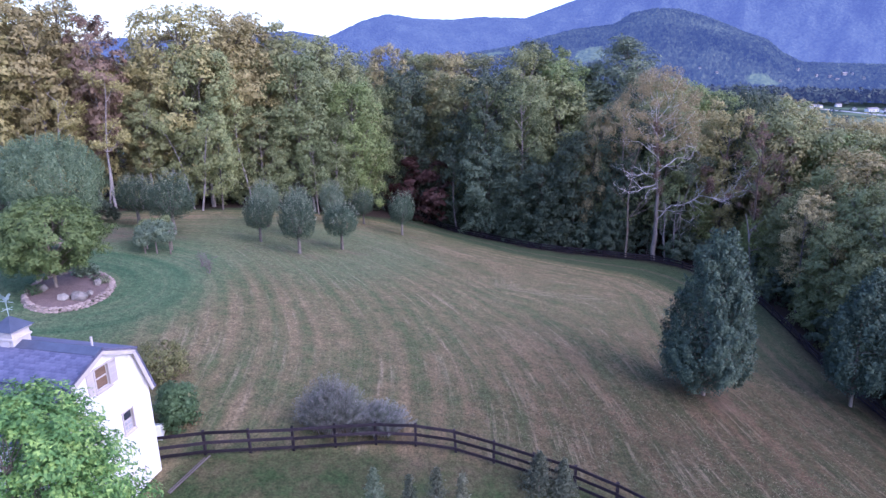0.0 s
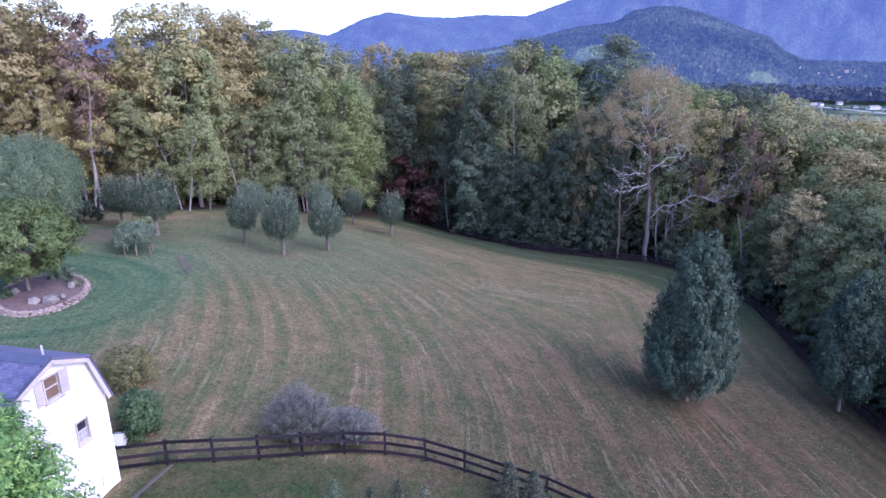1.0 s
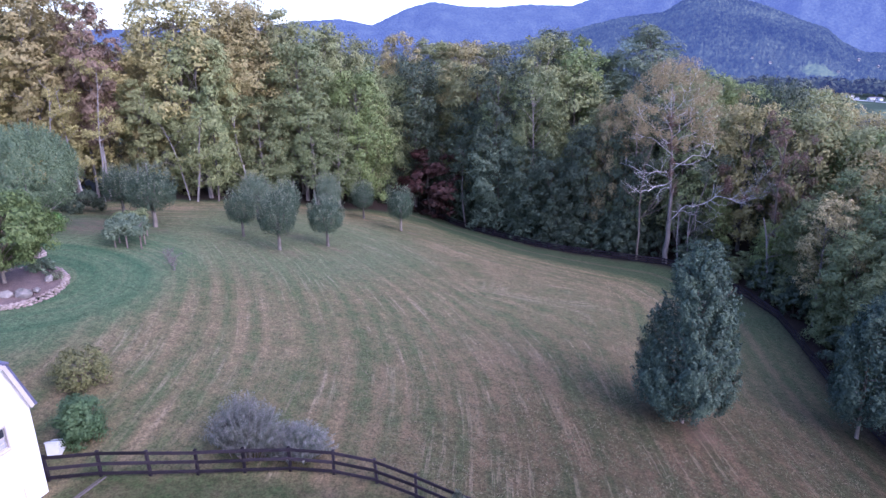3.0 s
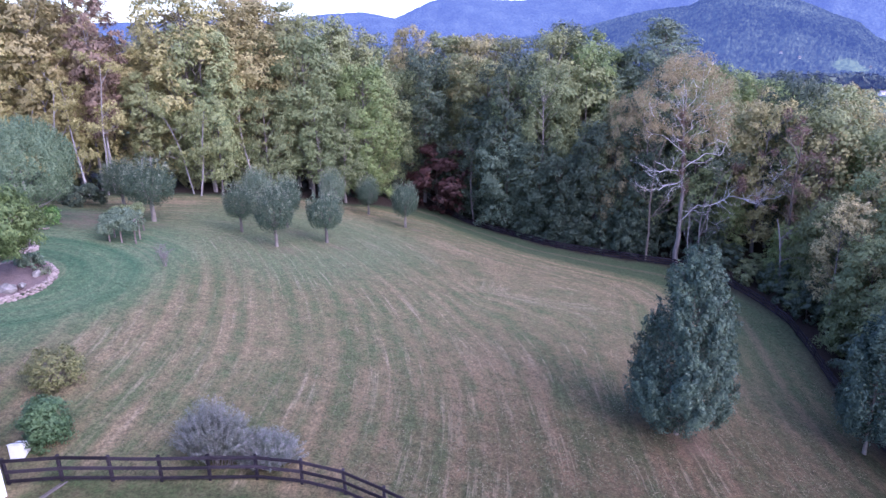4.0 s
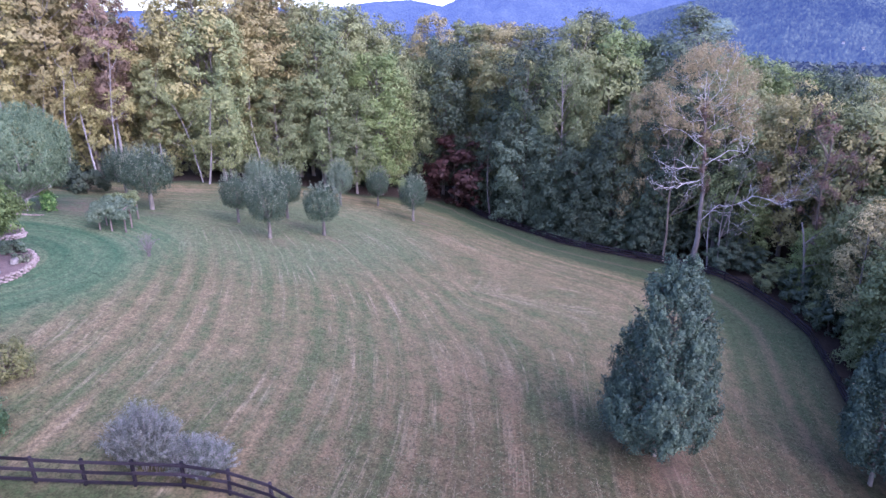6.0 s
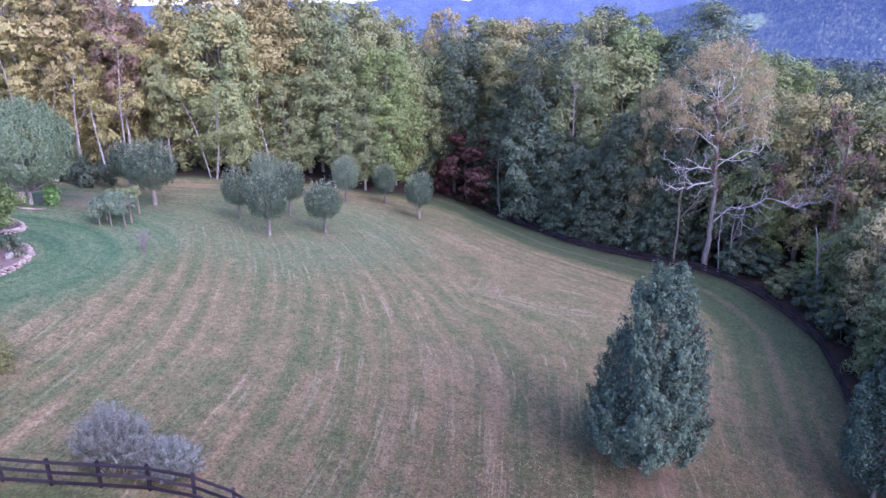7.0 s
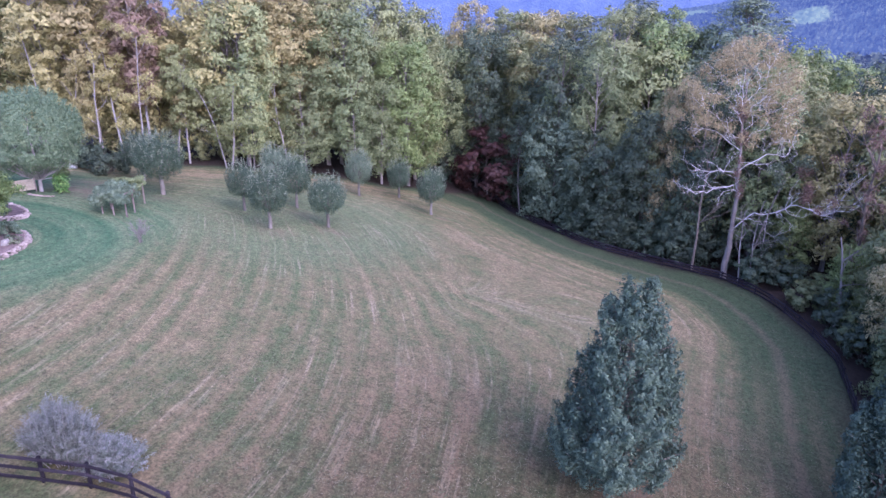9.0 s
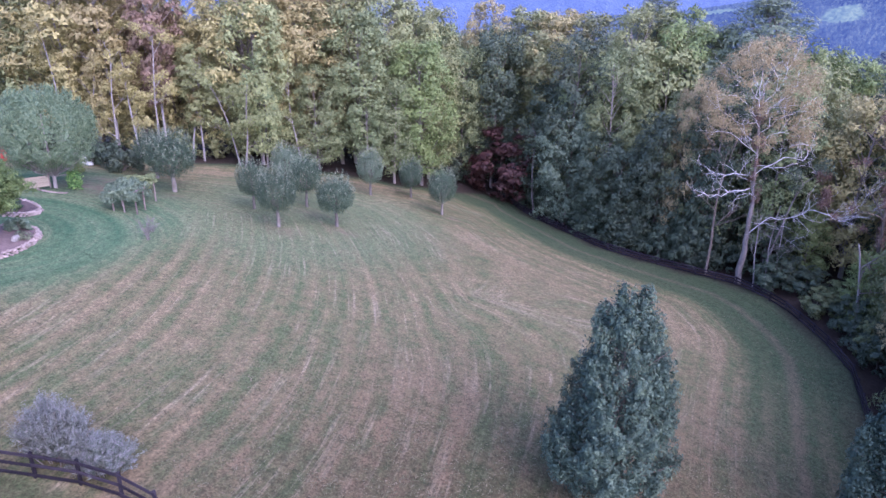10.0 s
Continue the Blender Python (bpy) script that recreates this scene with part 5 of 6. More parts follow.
def gable_wall():
    """The gable in one piece, with its three window openings through it."""
    bm, at = bmesh.new(), {}

    def face(outline):
        for p in outline:
            if p not in at:
                at[p] = bm.verts.new((0, *p))
        bm.faces.new([at[p] for p in outline])

    lo, west, up, h = (0.80, 1.46, 3.65, 4.73), (-1.40, -0.74), (-0.42, 0.40, 6.60, 7.67), HALF
    w = HALF - (HALF - KNEE_Y) * (up[2] - EAVE) / (KNEE_Z - EAVE)
    face([(-h, FOOT), (h, FOOT), (h, lo[2]), (lo[1], lo[2]), (lo[0], lo[2]), (west[1], lo[2]), (west[0], lo[2]), (-h, lo[2])])
    face([(-h, lo[2]), (west[0], lo[2]), (west[0], lo[3]), (-h, lo[3])])
    face([(west[1], lo[2]), (lo[0], lo[2]), (lo[0], lo[3]), (west[1], lo[3])])
    face([(lo[1], lo[2]), (h, lo[2]), (h, lo[3]), (lo[1], lo[3])])
    face([(-h, lo[3]), (west[0], lo[3]), (west[1], lo[3]), (lo[0], lo[3]), (lo[1], lo[3]), (h, lo[3]), (h, EAVE), (-h, EAVE)])
    face([(-h, EAVE), (h, EAVE), (w, up[2]), (up[1], up[2]), (up[0], up[2]), (-w, up[2])])
    face([(-w, up[2]), (up[0], up[2]), (up[0], up[3]), (-KNEE_Y, up[3])])
    face([(up[1], up[2]), (w, up[2]), (KNEE_Y, up[3]), (up[1], up[3])])
    face([(-KNEE_Y, up[3]), (up[0], up[3]), (up[1], up[3]), (KNEE_Y, up[3]), (0, PEAK - 0.08)])
    made = bmesh.ops.extrude_face_region(bm, geom=bm.faces[:])
    bmesh.ops.translate(bm, vec=(-0.2, 0, 0), verts=[v for v in made["geom"] if isinstance(v, bmesh.types.BMVert)])
    bmesh.ops.recalc_face_normals(bm, faces=bm.faces[:])
    return bm


part("gable_wall", gable_wall(), WHITE_WALL, barn)
part("back_gable_wall", prism(bmesh.new(), section, 0.2, Matrix.Translation((-LONG, 0, 0)) @ upright), WHITE_WALL, barn)
for side in (-1, 1):
    boxed("side_wall", (LONG - 0.42, 0.2, EAVE - FOOT), (-LONG / 2, side * (HALF - 0.1), (EAVE + FOOT) / 2), WHITE_WALL, barn)


def slab(name, p, q, mat, thick=0.1, over=0.28):
    """A roof slope between two points of the section."""
    (ay, az), (by, bz) = p, q
    d = Vector((0, by - ay, bz - az))
    n = Vector((0, -d.z, d.y)).normalized()
    n = n if n.z > 0 else -n
    o = [(ay, az), (by, bz), (by + n.y * thick, bz + n.z * thick), (ay + n.y * thick, az + n.z * thick)]
    return part(name, prism(bmesh.new(), o, LONG + 2 * over, Matrix.Translation((-LONG - over, 0, 0)) @ upright), mat, barn)


for side in (-1, 1):
    slab("upper_roof", (0, PEAK), (side * (KNEE_Y + 0.14), KNEE_Z - 0.05), SLATE)
    slab("lower_roof", (side * KNEE_Y, KNEE_Z - 0.1), (side * (HALF + 0.14), EAVE - 0.12), SLATE)
    for name, p, q in (("rake_board", (0, PEAK - 0.02), (side * KNEE_Y, KNEE_Z - 0.04)), ("rake_board", (side * KNEE_Y, KNEE_Z - 0.04), (side * (HALF + 0.1), EAVE - 0.1))):
        d = Vector((0, q[0] - p[0], q[1] - p[1])).normalized()
        n = Vector((0, -d.z, d.y))
        n = n if n.z > 0 else -n
        o = [(p[0], p[1]), (q[0], q[1]), (q[0] - n.y * 0.2, q[1] - n.z * 0.2), (p[0] - n.y * 0.2, p[1] - n.z * 0.2)]
        part(name, prism(bmesh.new(), o, 0.07, Matrix.Translation((0.205, 0, 0)) @ upright), TRIM, barn)
def slate_roof():
    """Overlapping slates on the slope towards the yard: those by the gable one by one, the rest in one piece."""
    a, b = Vector((0, -0.02, PEAK + 0.10)), Vector((0, -(KNEE_Y + 0.16), KNEE_Z + 0.045))
    d = (b - a).normalized()
    n = Vector((0, d.z, -d.y))
    n = n if n.z > 0 else -n
    rng = random.Random(6)
    me = bpy.data.meshes.new("slate")
    bm = box(bmesh.new(), (0.272, 0.27, 0.02), (0, 0, 0))
    bm.to_mesh(me)
    bm.free()
    me.materials.append(SLATE)
    roof = [o for o in barn.children if o.name.startswith("upper_roof")][0]
    side, tilt = Vector((1, 0, 0)), (d - n * 0.075).normalized()
    turn = Matrix((side, tilt, side.cross(tilt))).transposed().to_4x4()
    rest = bmesh.new()
    for r in range(12):
        for c in range(41):
            x = 0.14 - (c + (0.5 if r % 2 else 0.0)) * 0.279
            at = Matrix.Translation(a + d * (0.42 + r * 0.163) + n * (0.018 + rng.uniform(0, 0.012)) + Vector((x, 0, 0))) @ turn @ Matrix.Rotation(rng.gauss(0, 0.012), 4, "Z")
            if c < 25:
                hold("slate", me, roof).matrix_basis = at
            else:
                bmesh.ops.create_cube(rest, size=1, matrix=at @ Matrix.Diagonal((0.272, 0.27, 0.02, 1)))
    tagged(part("slates", rest, SLATE, roof), kind="stuff")


ridge = bmesh.new()
prism(ridge, [(-0.46, PEAK - 0.08), (0, PEAK + 0.12), (0.1, PEAK + 0.08), (0.1, PEAK + 0.14), (0, PEAK + 0.17), (-0.48, PEAK - 0.02)], LONG + 0.58, Matrix.Translation((-LONG - 0.29, 0, 0)) @ upright)
part("ridge_cap", ridge, RIDGE_METAL, barn)
vent = Wood()
vent.tube([(-0.75, 0.55, 8.2), (-0.75, 0.55, 8.5), (-0.75, 0.55, 8.85)], 0.055, 0.055, 10)
hold("vent_pipe", vent.mesh("vent_pipe", TRIM), barn, "short white vent pipe")


def barn_window(y0, y1, z0, z1, blind, shutters):
    w, h, cy, cz = y1 - y0, z1 - z0, (y0 + y1) / 2, (z0 + z1) / 2
    win = boxed("window", (0.03, w, h), (-0.13, cy, cz), GLASS, barn)
    for s in (-1, 1):
        boxed("frame_stile", (0.12, 0.07, h + 0.14), (0.0, cy + s * (w / 2 + 0.03), cz), SHUTTER, win)
        boxed("frame_rail", (0.12, w - 0.02, 0.07), (0.0, cy, cz + s * (h / 2 + 0.03)), SHUTTER, win)
    boxed("meeting_rail", (0.06, w - 0.02, 0.06), (-0.08, cy, cz), TRIM, win)
    if blind:
        boxed("blind", (0.015, w - 0.04, h / 2 - 0.06), (-0.1, cy, cz + h / 4), BLIND, win)
        boxed("blind", (0.015, w - 0.04, h / 2 - 0.06), (-0.1, cy, cz - h / 4), BLIND, win)
    else:
        boxed("lower_sash", (0.02, w - 0.06, h / 2 - 0.06), (-0.105, cy, cz - h / 4), PALE_PANE, win)
        boxed("muntin", (0.03, 0.03, h / 2 - 0.04), (-0.085, cy, cz - h / 4), SHUTTER, win)
        boxed("muntin", (0.028, w - 0.04, 0.03), (-0.085, cy, cz - h / 4), SHUTTER, win)
    boxed("sill", (0.14, w + 0.24, 0.06), (0.06, cy, z0 - 0.09), SHUTTER, win, bevel=0.01)
    if shutters:
        for s in (-1, 1):
            sh = boxed("shutter", (0.04, 0.42, h + 0.1), (0.03, cy + s * (w / 2 + 0.29), cz), SHUTTER, barn, bevel=0.008)
            for k in range(9):
                boxed("louvre", (0.025, 0.3, 0.05), (0.055, cy + s * (w / 2 + 0.29), cz - h / 2 + 0.1 + k * (h - 0.1) / 8.4), SHUTTER, sh, Matrix.Rotation(0.5, 4, "Y"))
    return win


barn_window(0.80, 1.46, 3.65, 4.73, False, False)
barn_window(-1.40, -0.74, 3.65, 4.73, False, False)
panel = boxed("low_door", (0.04, 0.84, 1.0), (0.024, 1.30, 1.0), WHITE_WALL, barn, bevel=0.01, label="low pale board door")
boxed("door_handle", (0.04, 0.05, 0.55), (0.06, 1.66, 1.0), SHUTTER, panel)
barn_window(-0.42, 0.40, 6.60, 7.68, True, True)

# cupola with a weathervane
cup = boxed("cupola", (0.95, 0.95, 1.25), (-4.55, 0.0, 8.55), TRIM, barn, label="square white cupola with a slate cap")
boxed("cupola_skirt", (1.1, 1.1, 0.12), (-4.55, 0.0, 8.82), TRIM, cup, bevel=0.02)
boxed("cornice", (1.15, 1.15, 0.1), (-4.55, 0.0, 9.20), TRIM, cup, bevel=0.02)
cap = bmesh.new()
bmesh.ops.create_cone(cap, cap_ends=True, segments=4, radius1=0.93, radius2=0.05, depth=0.55, matrix=Matrix.Translation((-4.55, 0, 9.53)) @ Matrix.Rotation(math.pi / 4, 4, "Z"))
part("cupola_cap", cap, RIDGE_METAL, cup)
for k in range(6):
    for s in (-1, 1):
        boxed("louvre", (0.5, 0.03, 0.06), (-4.55, s * 0.485, 8.42 + k * 0.06), TRIM, cup, Matrix.Rotation(s * 0.5, 4, "X"))
vane = bmesh.new()
box(vane, (0.03, 0.03, 0.95), (-4.55, 0, 10.20))
box(vane, (0.6, 0.02, 0.02), (-4.55, 0, 10.15))
box(vane, (0.02, 0.6, 0.02), (-4.55, 0, 10.15))
box(vane, (0.85, 0.02, 0.03), (-4.55, 0, 10.52))
prism(vane, [(-0.35, 0.0), (-0.2, 0.12), (0.05, 0.1), (0.2, 0.28), (0.32, 0.34), (0.36, 0.26), (0.27, 0.2), (0.2, 0.02), (0.05, -0.05), (-0.1, -0.04), (-0.3, 0.3), (-0.42, 0.3)], 0.03,
      Matrix.Translation((-4.55, -0.015, 10.62)) @ Matrix(((1, 0, 0, 0), (0, 0, 1, 0), (0, 1, 0, 0), (0, 0, 0, 1))))
part("weathervane", vane, IRON, cup, "grey-green iron weathervane with an animal figure")


# ---- board fences ----
def fence(points, label, name="board_fence", height=1.52, gap=2.42, post=0.15, seed=1, rails=3):
    rng = random.Random(seed)
    line = [Vector(p) for p in points]
    spots, left = [line[0]], gap
    for a, b in zip(line, line[1:]):
        d, length = (b - a), (b - a).length
        t = left
        while t <= length:
            spots.append(a + d * (t / length))
            t += gap
        left = t - length
    z0 = gz(*spots[0])
    ob = thing(name, pose(spots[0].x, spots[0].y, z0), label, "fence")
    o = Vector((spots[0].x, spots[0].y, z0))
    tops = []
    for i, p in enumerate(spots):
        q = Vector((p.x, p.y, gz(p.x, p.y))) - o
        tops.append(q)
        tilt = Matrix.Rotation(rng.gauss(0, 0.02), 4, "X") @ Matrix.Rotation(rng.gauss(0, 0.02), 4, "Y")
        boxed("post", (post, post, height + 0.30), (q.x, q.y, q.z + height / 2 - 0.13), FENCE_WOOD, ob, tilt, 0.012)
    for a, b in zip(tops, tops[1:]):
        d = b - a
        side = Vector((-d.y, d.x, 0)).normalized() * -(post / 2 + 0.022)
        turn = d.to_track_quat("X", "Z").to_matrix().to_4x4()
        for k in range(rails):
            h = height - 0.1 - k * (height - 0.35) / (rails - 1) + rng.gauss(0, 0.012)
            boxed("rail", (d.length + 0.02, 0.05, 0.19), (a + b) / 2 + side + Vector((0, 0, h)), FENCE_WOOD, ob, turn @ Matrix.Rotation(rng.gauss(0, 0.006), 4, "Y"), 0.006)
    return ob


fence([(-15.62, 29.3), (-13.25, 30.15), (-10.9, 30.65), (-8.6, 31.2), (-6.0, 31.9), (-3.8, 32.45), (-1.5, 32.6), (0.8, 32.35), (3.0, 31.6), (5.3, 30.7), (7.6, 29.9), (9.6, 28.7), (11.6, 27.2), (13.4, 25.4), (15, 23)],
      "dark-stained three-board fence curving past the barn", gap=2.38, seed=2)
fence([(x, y) for x, y in EDGE[6:20]], "old dark board fence along the edge of the wood", gap=2.6, seed=3, height=1.12)


# ---- stone-edged garden beds ----
def stone_mesh(seed, size, mat, rough=0.25):
    rng = random.Random(seed)
    bm = bmesh.new()
    bmesh.ops.create_icosphere(bm, subdivisions=1, radius=0.5)
    for v in bm.verts:
        v.co *= rng.uniform(1 - rough, 1 + rough)
        v.co = Vector((v.co.x * size[0], v.co.y * size[1], v.co.z * size[2]))
    me = bpy.data.meshes.new("stone")
    bm.to_mesh(me)
    bm.free()
    me.materials.append(mat)
    return me


STONES = [stone_mesh(200 + i, (0.50, 0.42, 0.20), STONE) for i in range(8)]


def garden_bed(cx, cy, long, wide, turn, label, count, seed):
    """A mound of mulch inside two or three courses of laid stones."""
    rng = random.Random(seed)

    def at(a, r, grow=0.0):
        p = Vector((math.cos(a) * (long + grow) * r, math.sin(a) * (wide + grow) * r))
        return cx + p.x * math.cos(turn) - p.y * math.sin(turn), cy + p.x * math.sin(turn) + p.y * math.cos(turn)

    bm, ring = bmesh.new(), []
    top = bm.verts.new((cx, cy, gz(cx, cy) + 0.46))
    for r in (0.3, 0.6, 0.85, 1.0):
        row = []
        for k in range(40):
            x, y = at(2 * math.pi * k / 40, r)
            row.append(bm.verts.new((x, y, gz(x, y) + 0.46 - 0.22 * r * r + rng.uniform(-0.05, 0.05))))
        ring.append(row)
    for k in range(40):
        j = (k + 1) % 40
        bm.faces.new((top, ring[0][k], ring[0][j]))
        for i in range(3):
            bm.faces.new((ring[i][k], ring[i + 1][k], ring[i + 1][j], ring[i][j]))
    bed = tagged(part("mulched_bed", bm, MULCH, smooth=True), label, "garden bed")
    for level in range(3):
        for k in range(count):
            a = 2 * math.pi * (k + 0.5 * level + rng.uniform(-0.2, 0.2)) / count
            x, y = at(a, 1.0, 0.14 - 0.07 * level + rng.uniform(-0.05, 0.05))
            ob = hold("stone", rng.choice(STONES), bed)
            ob.matrix_basis = pose(x, y, gz(x, y) + 0.05 + 0.13 * level, rng.uniform(-10, 10), rng.uniform(-10, 10), math.degrees(a + turn) + 90 + rng.uniform(-25, 25)) @ Matrix.Diagonal((*[rng.uniform(0.75, 1.2)] * 3, 1))
    return bed


garden_bed(-30.8, 48.4, 4.5, 2.75, 1.72, "oval mulched garden bed raised inside a stone edging", 58, 8)
garden_bed(-37.6, 55.2, 3.4, 2.2, 0.15, "mulched garden bed with a low stone edging beside the lawn", 44, 9)
for i, (x, y, s) in enumerate(((-29.0, 46.4, 1.25), (-29.9, 45.9, 0.9), (-28.7, 47.4, 0.8), (-32.2, 46.8, 1.0), (-29.3, 49.8, 0.8))):
    ob = new("rock", stone_mesh(230 + i, (1.1 * s, 0.8 * s, 0.75 * s), ROCK))
    ob.matrix_basis = pose(x, y, gz(x, y) + 0.5, 10 * i, 15, 70 * i)
    tagged(ob, "pale angular rock lying in the mulched bed", "rock", "rocks in the garden bed")


# ---- small things about the lawn ----
def arbor():
    ob = thing("arbor", pose(-30.0, 63.0, gz(-30.0, 63.0), 0, 0, 18), "low wooden arbor overgrown with a grey-green vine", "arbor")
    for x, y in ((-1.2, -0.9), (1.2, -0.9), (-1.2, 0.9), (1.2, 0.9), (-0.1, -0.9)):
        boxed("post", (0.13, 0.13, 2.3), (x, y, 0.95), OLD_WOOD, ob, bevel=0.012)
    for y in (-0.9, 0.9):
        boxed("beam", (3.0, 0.08, 0.16), (0, y, 2.14), OLD_WOOD, ob, bevel=0.01)
    for k in range(6):
        boxed("rafter", (0.06, 2.4, 0.12), (-1.3 + k * 0.52, 0, 2.28), OLD_WOOD, ob, bevel=0.008)
    rng, rs = random.Random(9), np.random.RandomState(9)
    lobes = []
    for i in range(70):
        x, y = rng.uniform(-1.7, 1.5), rng.uniform(-1.4, 1.4)
        lobes.append((x, y, 2.75 - 0.16 * (x + 0.2) ** 2 - 0.2 * y * y + rng.uniform(-0.9, 0.45), rng.uniform(0.35, 0.6), 0.7))
    p, d = crown_points(rs, lobes, 9000, 0.3)
    d[:, 2] += 0.4
    v, f = leaves(rs, p, d, 0.22)
    hold("vine", arrays("vine", v, f, LEAF["blue"]), ob, "dense grey-green climbing vine")
    lobes = [(rng.uniform(-2.2, 1.0), rng.uniform(2.0, 4.6), rng.uniform(2.0, 2.7), rng.uniform(0.35, 0.6), 0.5) for _ in range(34)]
    p, d = crown_points(rs, lobes, 3600, 0.3)
    v, f = leaves(rs, p, d, 0.24)
    hold("vine", arrays("vine", v, f, LEAF["green"]), ob, "green leafy vine on the far half")
    for x, y in ((-1.7, 4.3), (0.8, 4.3)):
        boxed("post", (0.13, 0.13, 2.3), (x, y, 0.95), OLD_WOOD, ob, bevel=0.012)
    for x in (-1.7, 0.8):
        boxed("beam", (0.08, 3.5, 0.14), (x, 2.7, 2.0), OLD_WOOD, ob, bevel=0.01)


arbor()
screen = thing("board_screen", pose(-41.0, 60.6, gz(-41, 60.6), 0, 0, 62), "low beige board screen wall with a pale post", "fence")
for k in range(5):
    boxed("board", (3.6, 0.05, 0.22), (0.3, 0, 0.25 + k * 0.235), PANEL, screen, bevel=0.008)
boxed("post", (0.16, 0.16, 2.0), (-1.6, -0.02, 0.85), OLD_WOOD, screen, bevel=0.01)
boxed("post", (0.12, 0.12, 1.6), (2.15, -0.02, 0.7), OLD_WOOD, screen, bevel=0.01)
timber = thing("timber", pose(-13.6, 28.5, gz(-13.6, 28.5) + 0.06, 0, 0, 74), "long weathered pole lying on the grass by the fence", "pole")
boxed("pole", (3.4, 0.09, 0.09), (0, 0, 0), POLE, timber, bevel=0.03)
boxed("pole", (3.1, 0.08, 0.08), (-0.1, 0.15, 0), POLE, timber, bevel=0.03)
white_box = thing("white_box", pose(-50.6, 76.8, gz(-50.6, 76.8), 0, 0, 30), "small white painted box at the foot of the wood", "box")
boxed("body", (1.9, 0.9, 1.2), (0, 0, 0.6), WHITE_WALL, white_box, bevel=0.04)
boxed("lid", (2.0, 1.0, 0.08), (0, 0, 1.24), TRIM, white_box, bevel=0.02)

edging = thing("stone_edging", pose(-40.4, 63.4, gz(-40.4, 63.4)), "short arc of pale stones at the round tree's foot", "edging")
for k in range(16):
    a = radians(200 + 9 * k)
    ob = hold("stone", STONES[k % 8], edging)
    x, y = 2.6 * math.cos(a), 1.9 * math.sin(a)
    ob.matrix_basis = pose(x, y, gz(x - 40.4, y + 63.4) - gz(-40.4, 63.4) + 0.06, 5, 8, 37 * k)
shed = thing("red_shed", pose(-65.6, 75.0, gz(-65.6, 75.0), 0, 0, 20), "small red-painted shed under the trees", "shed")
boxed("wall", (3.2, 2.6, 2.4), (0, 0, 1.1), RED_PAINT, shed, bevel=0.02)
part("roof", prism(bmesh.new(), [(-1.6, 2.25), (1.6, 2.25), (0, 3.1)], 3.6, Matrix.Translation((-1.8, 0, 0)) @ upright), SLATE, shed)


def hatch():
    """A slant-topped white box with a dark band, against the back corner of the barn."""
    ob = thing("slant_box", pose(-16.5, 31.35, gz(-16.5, 31.35) - 0.1, 0, 0, 12) @ Matrix.Scale(0.68, 4), "small white slant-topped box beside the barn", "hatch")
    part("body", prism(bmesh.new(), [(-0.7, 0), (0.7, 0), (0.7, 0.75), (-0.7, 1.35)], 0.9, Matrix.Translation((-0.45, 0, 0)) @ upright), TANK, ob)
    lid = Matrix.Translation((0, 0, 1.08)) @ Matrix.Rotation(math.atan2(-0.6, 1.4), 4, "X")
    part("lid", box(bmesh.new(), (1.0, 1.62, 0.06), turn=lid, bevel=0.015), TANK, ob)
    part("band", box(bmesh.new(), (1.04, 0.22, 0.09), (0, -0.1, 0), bevel=0.01), FENCE_WOOD, ob, "dark strap across the lid").matrix_basis = lid


hatch()


# ---- houses and road on the valley floor ----
ROAD = grained("pale_road", (0.42, 0.40, 0.42), (0.55, 0.53, 0.55), 0.2, 0.9, (1, 1, 1), 0.1, 0.05)
HOUSE_ROOF = grained("house_roof", (0.16, 0.14, 0.16), (0.28, 0.26, 0.28), 0.5, 0.8, (1, 1, 1), 0.1, 0.02)


def by_bearing(az, r):
    a = radians(az)
    return r * math.sin(a), r * math.cos(a)


road = bmesh.new()
edge_pts = []
for i in range(25):
    t = i / 24
    x, y = by_bearing(27.5 + 11 * t, 1240 - 230 * t + 12 * math.sin(t * 6))
    x2, y2 = by_bearing(27.5 + 11 * t, 1252 - 230 * t + 12 * math.sin(t * 6))
    edge_pts.append((road.verts.new((x, y, gz(x, y) + 0.6)), road.verts.new((x2, y2, gz(x2, y2) + 0.6)), road.verts.new((x, y, gz(x, y) - 0.5)), road.verts.new((x2, y2, gz(x2, y2) - 0.5))))
for p, q in zip(edge_pts, edge_pts[1:]):
    road.faces.new((p[0], q[0], q[1], p[1]))
    road.faces.new((p[0], p[2], q[2], q[0]))
    road.faces.new((p[1], q[1], q[3], p[3]))
tagged(part("road", road, ROAD), "pale road along the valley floor", "road", kind="structure")


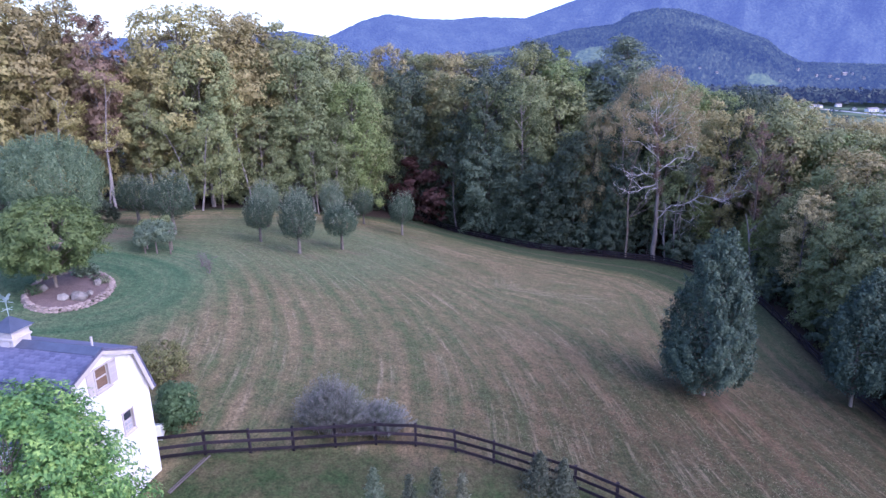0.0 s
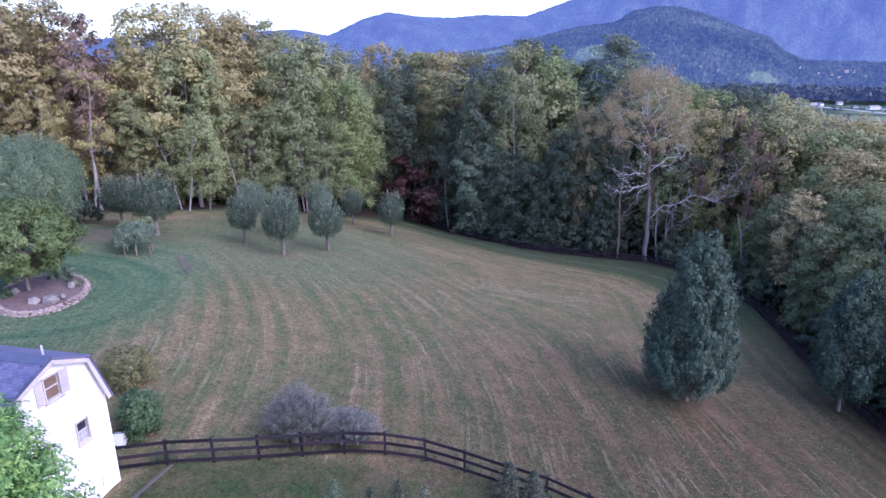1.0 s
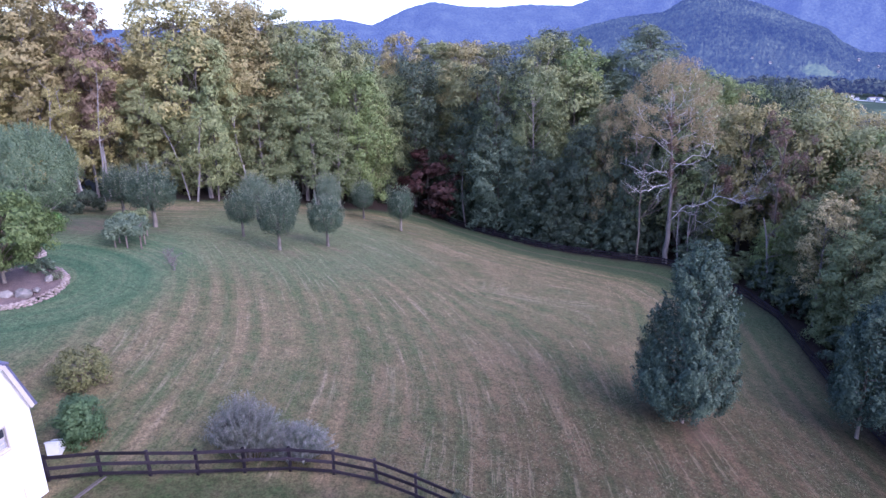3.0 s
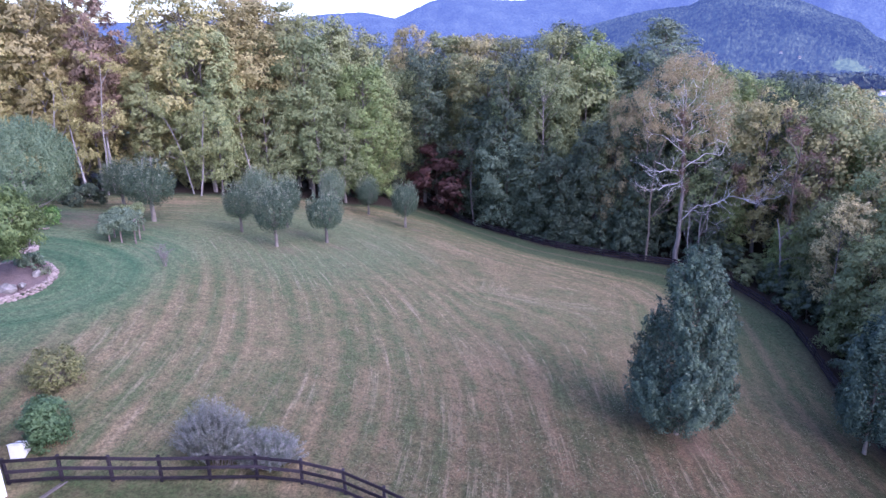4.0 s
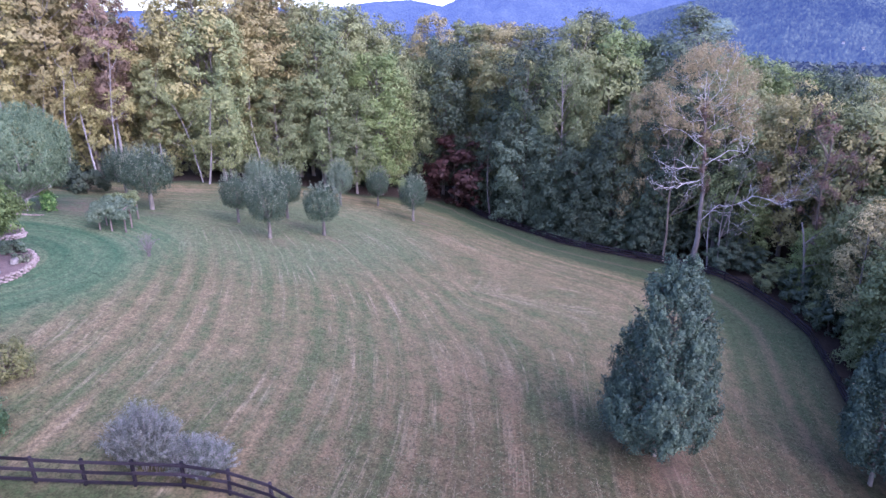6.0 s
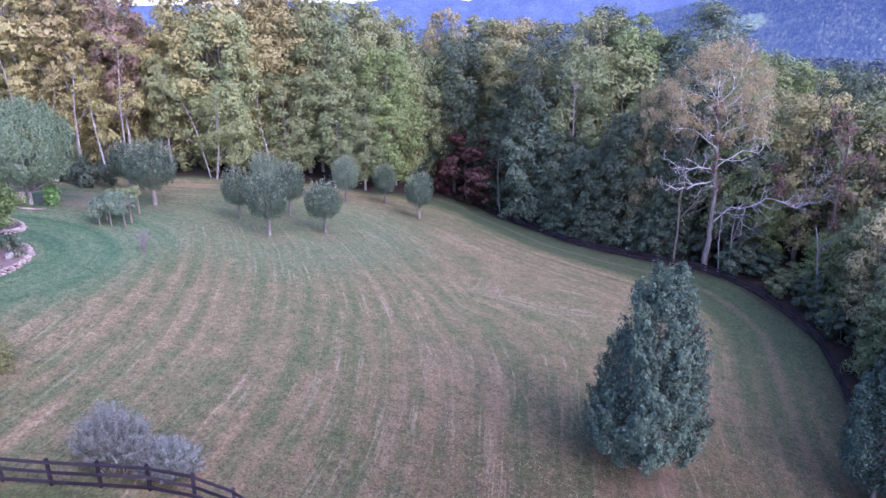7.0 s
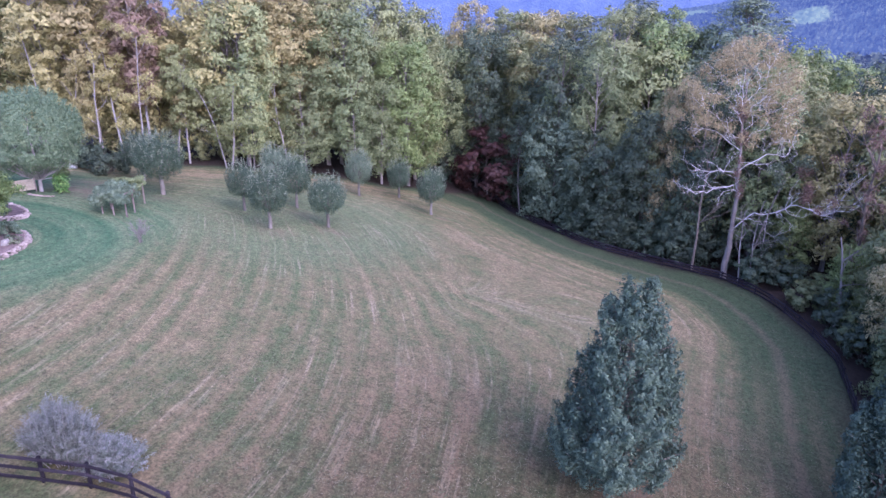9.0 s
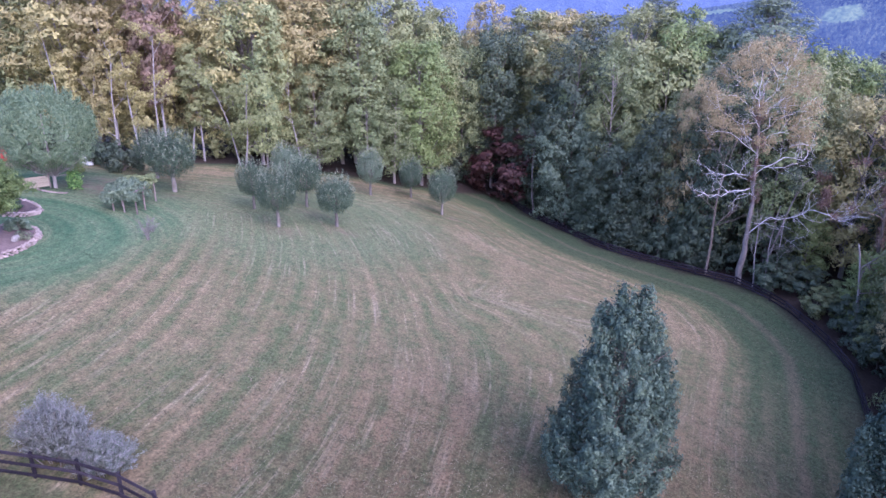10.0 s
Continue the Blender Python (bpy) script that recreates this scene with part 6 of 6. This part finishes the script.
def on_spur(az, el):
    """The place on the wooded spur that lies at a bearing and an elevation from the meadow's near end."""
    column = int(np.argmin(np.abs(np.degrees(np.arctan2(SPUR[0, :, 0], SPUR[0, :, 1])) - az)))
    side = SPUR[:, column]
    up = np.degrees(np.arctan2(side[:, 2] - 21, np.hypot(side[:, 0], side[:, 1])))
    return side[int(np.argmax(up > el))]


def far_house(az, r, w, d, h, turn, el=None):
    w, d, h = w * 0.75, d * 0.75, h * 0.75
    x, y = by_bearing(az, r)
    z = gz(x, y)
    if el is not None:
        x, y, z = (float(c) for c in on_spur(az, el))
    ob = thing("far_house", pose(x, y, z, 0, 0, turn), "small white house far off in the valley", "house", "houses in the valley")
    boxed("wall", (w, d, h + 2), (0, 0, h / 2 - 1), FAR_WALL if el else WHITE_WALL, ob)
    part("roof", prism(bmesh.new(), [(-d / 2 - 0.6, h), (d / 2 + 0.6, h), (0, h + d * 0.32)], w + 1.2, Matrix.Translation((-w / 2 - 0.6, 0, 0)) @ upright), HOUSE_ROOF, ob)
    for k in range(3):
        boxed("window", (1.2, 0.12, 1.4), (-w / 3 + k * w / 3, -d / 2 - 0.03, h * 0.5), GLASS, ob)


for row in ((28.9, 1265, 14, 9, 5, 20), (29.4, 1230, 9, 7, 4, 60), (30.3, 1240, 16, 8, 4, 10), (30.8, 1225, 10, 8, 5, 100), (34.2, 1170, 26, 10, 5, 15), (35.0, 1160, 18, 9, 5, 30), (33.1, 1190, 9, 7, 4, 70),
            (32.0, 1280, 12, 8, 5, 0)):
    far_house(*row)
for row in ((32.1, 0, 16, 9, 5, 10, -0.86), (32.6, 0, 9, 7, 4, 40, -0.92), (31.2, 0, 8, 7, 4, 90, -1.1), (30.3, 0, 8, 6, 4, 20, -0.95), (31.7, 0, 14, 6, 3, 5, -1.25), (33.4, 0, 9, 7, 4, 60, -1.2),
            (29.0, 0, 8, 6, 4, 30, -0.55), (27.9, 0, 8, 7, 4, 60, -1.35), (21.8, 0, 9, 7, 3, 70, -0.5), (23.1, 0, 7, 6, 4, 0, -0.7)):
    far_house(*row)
slate_roof()
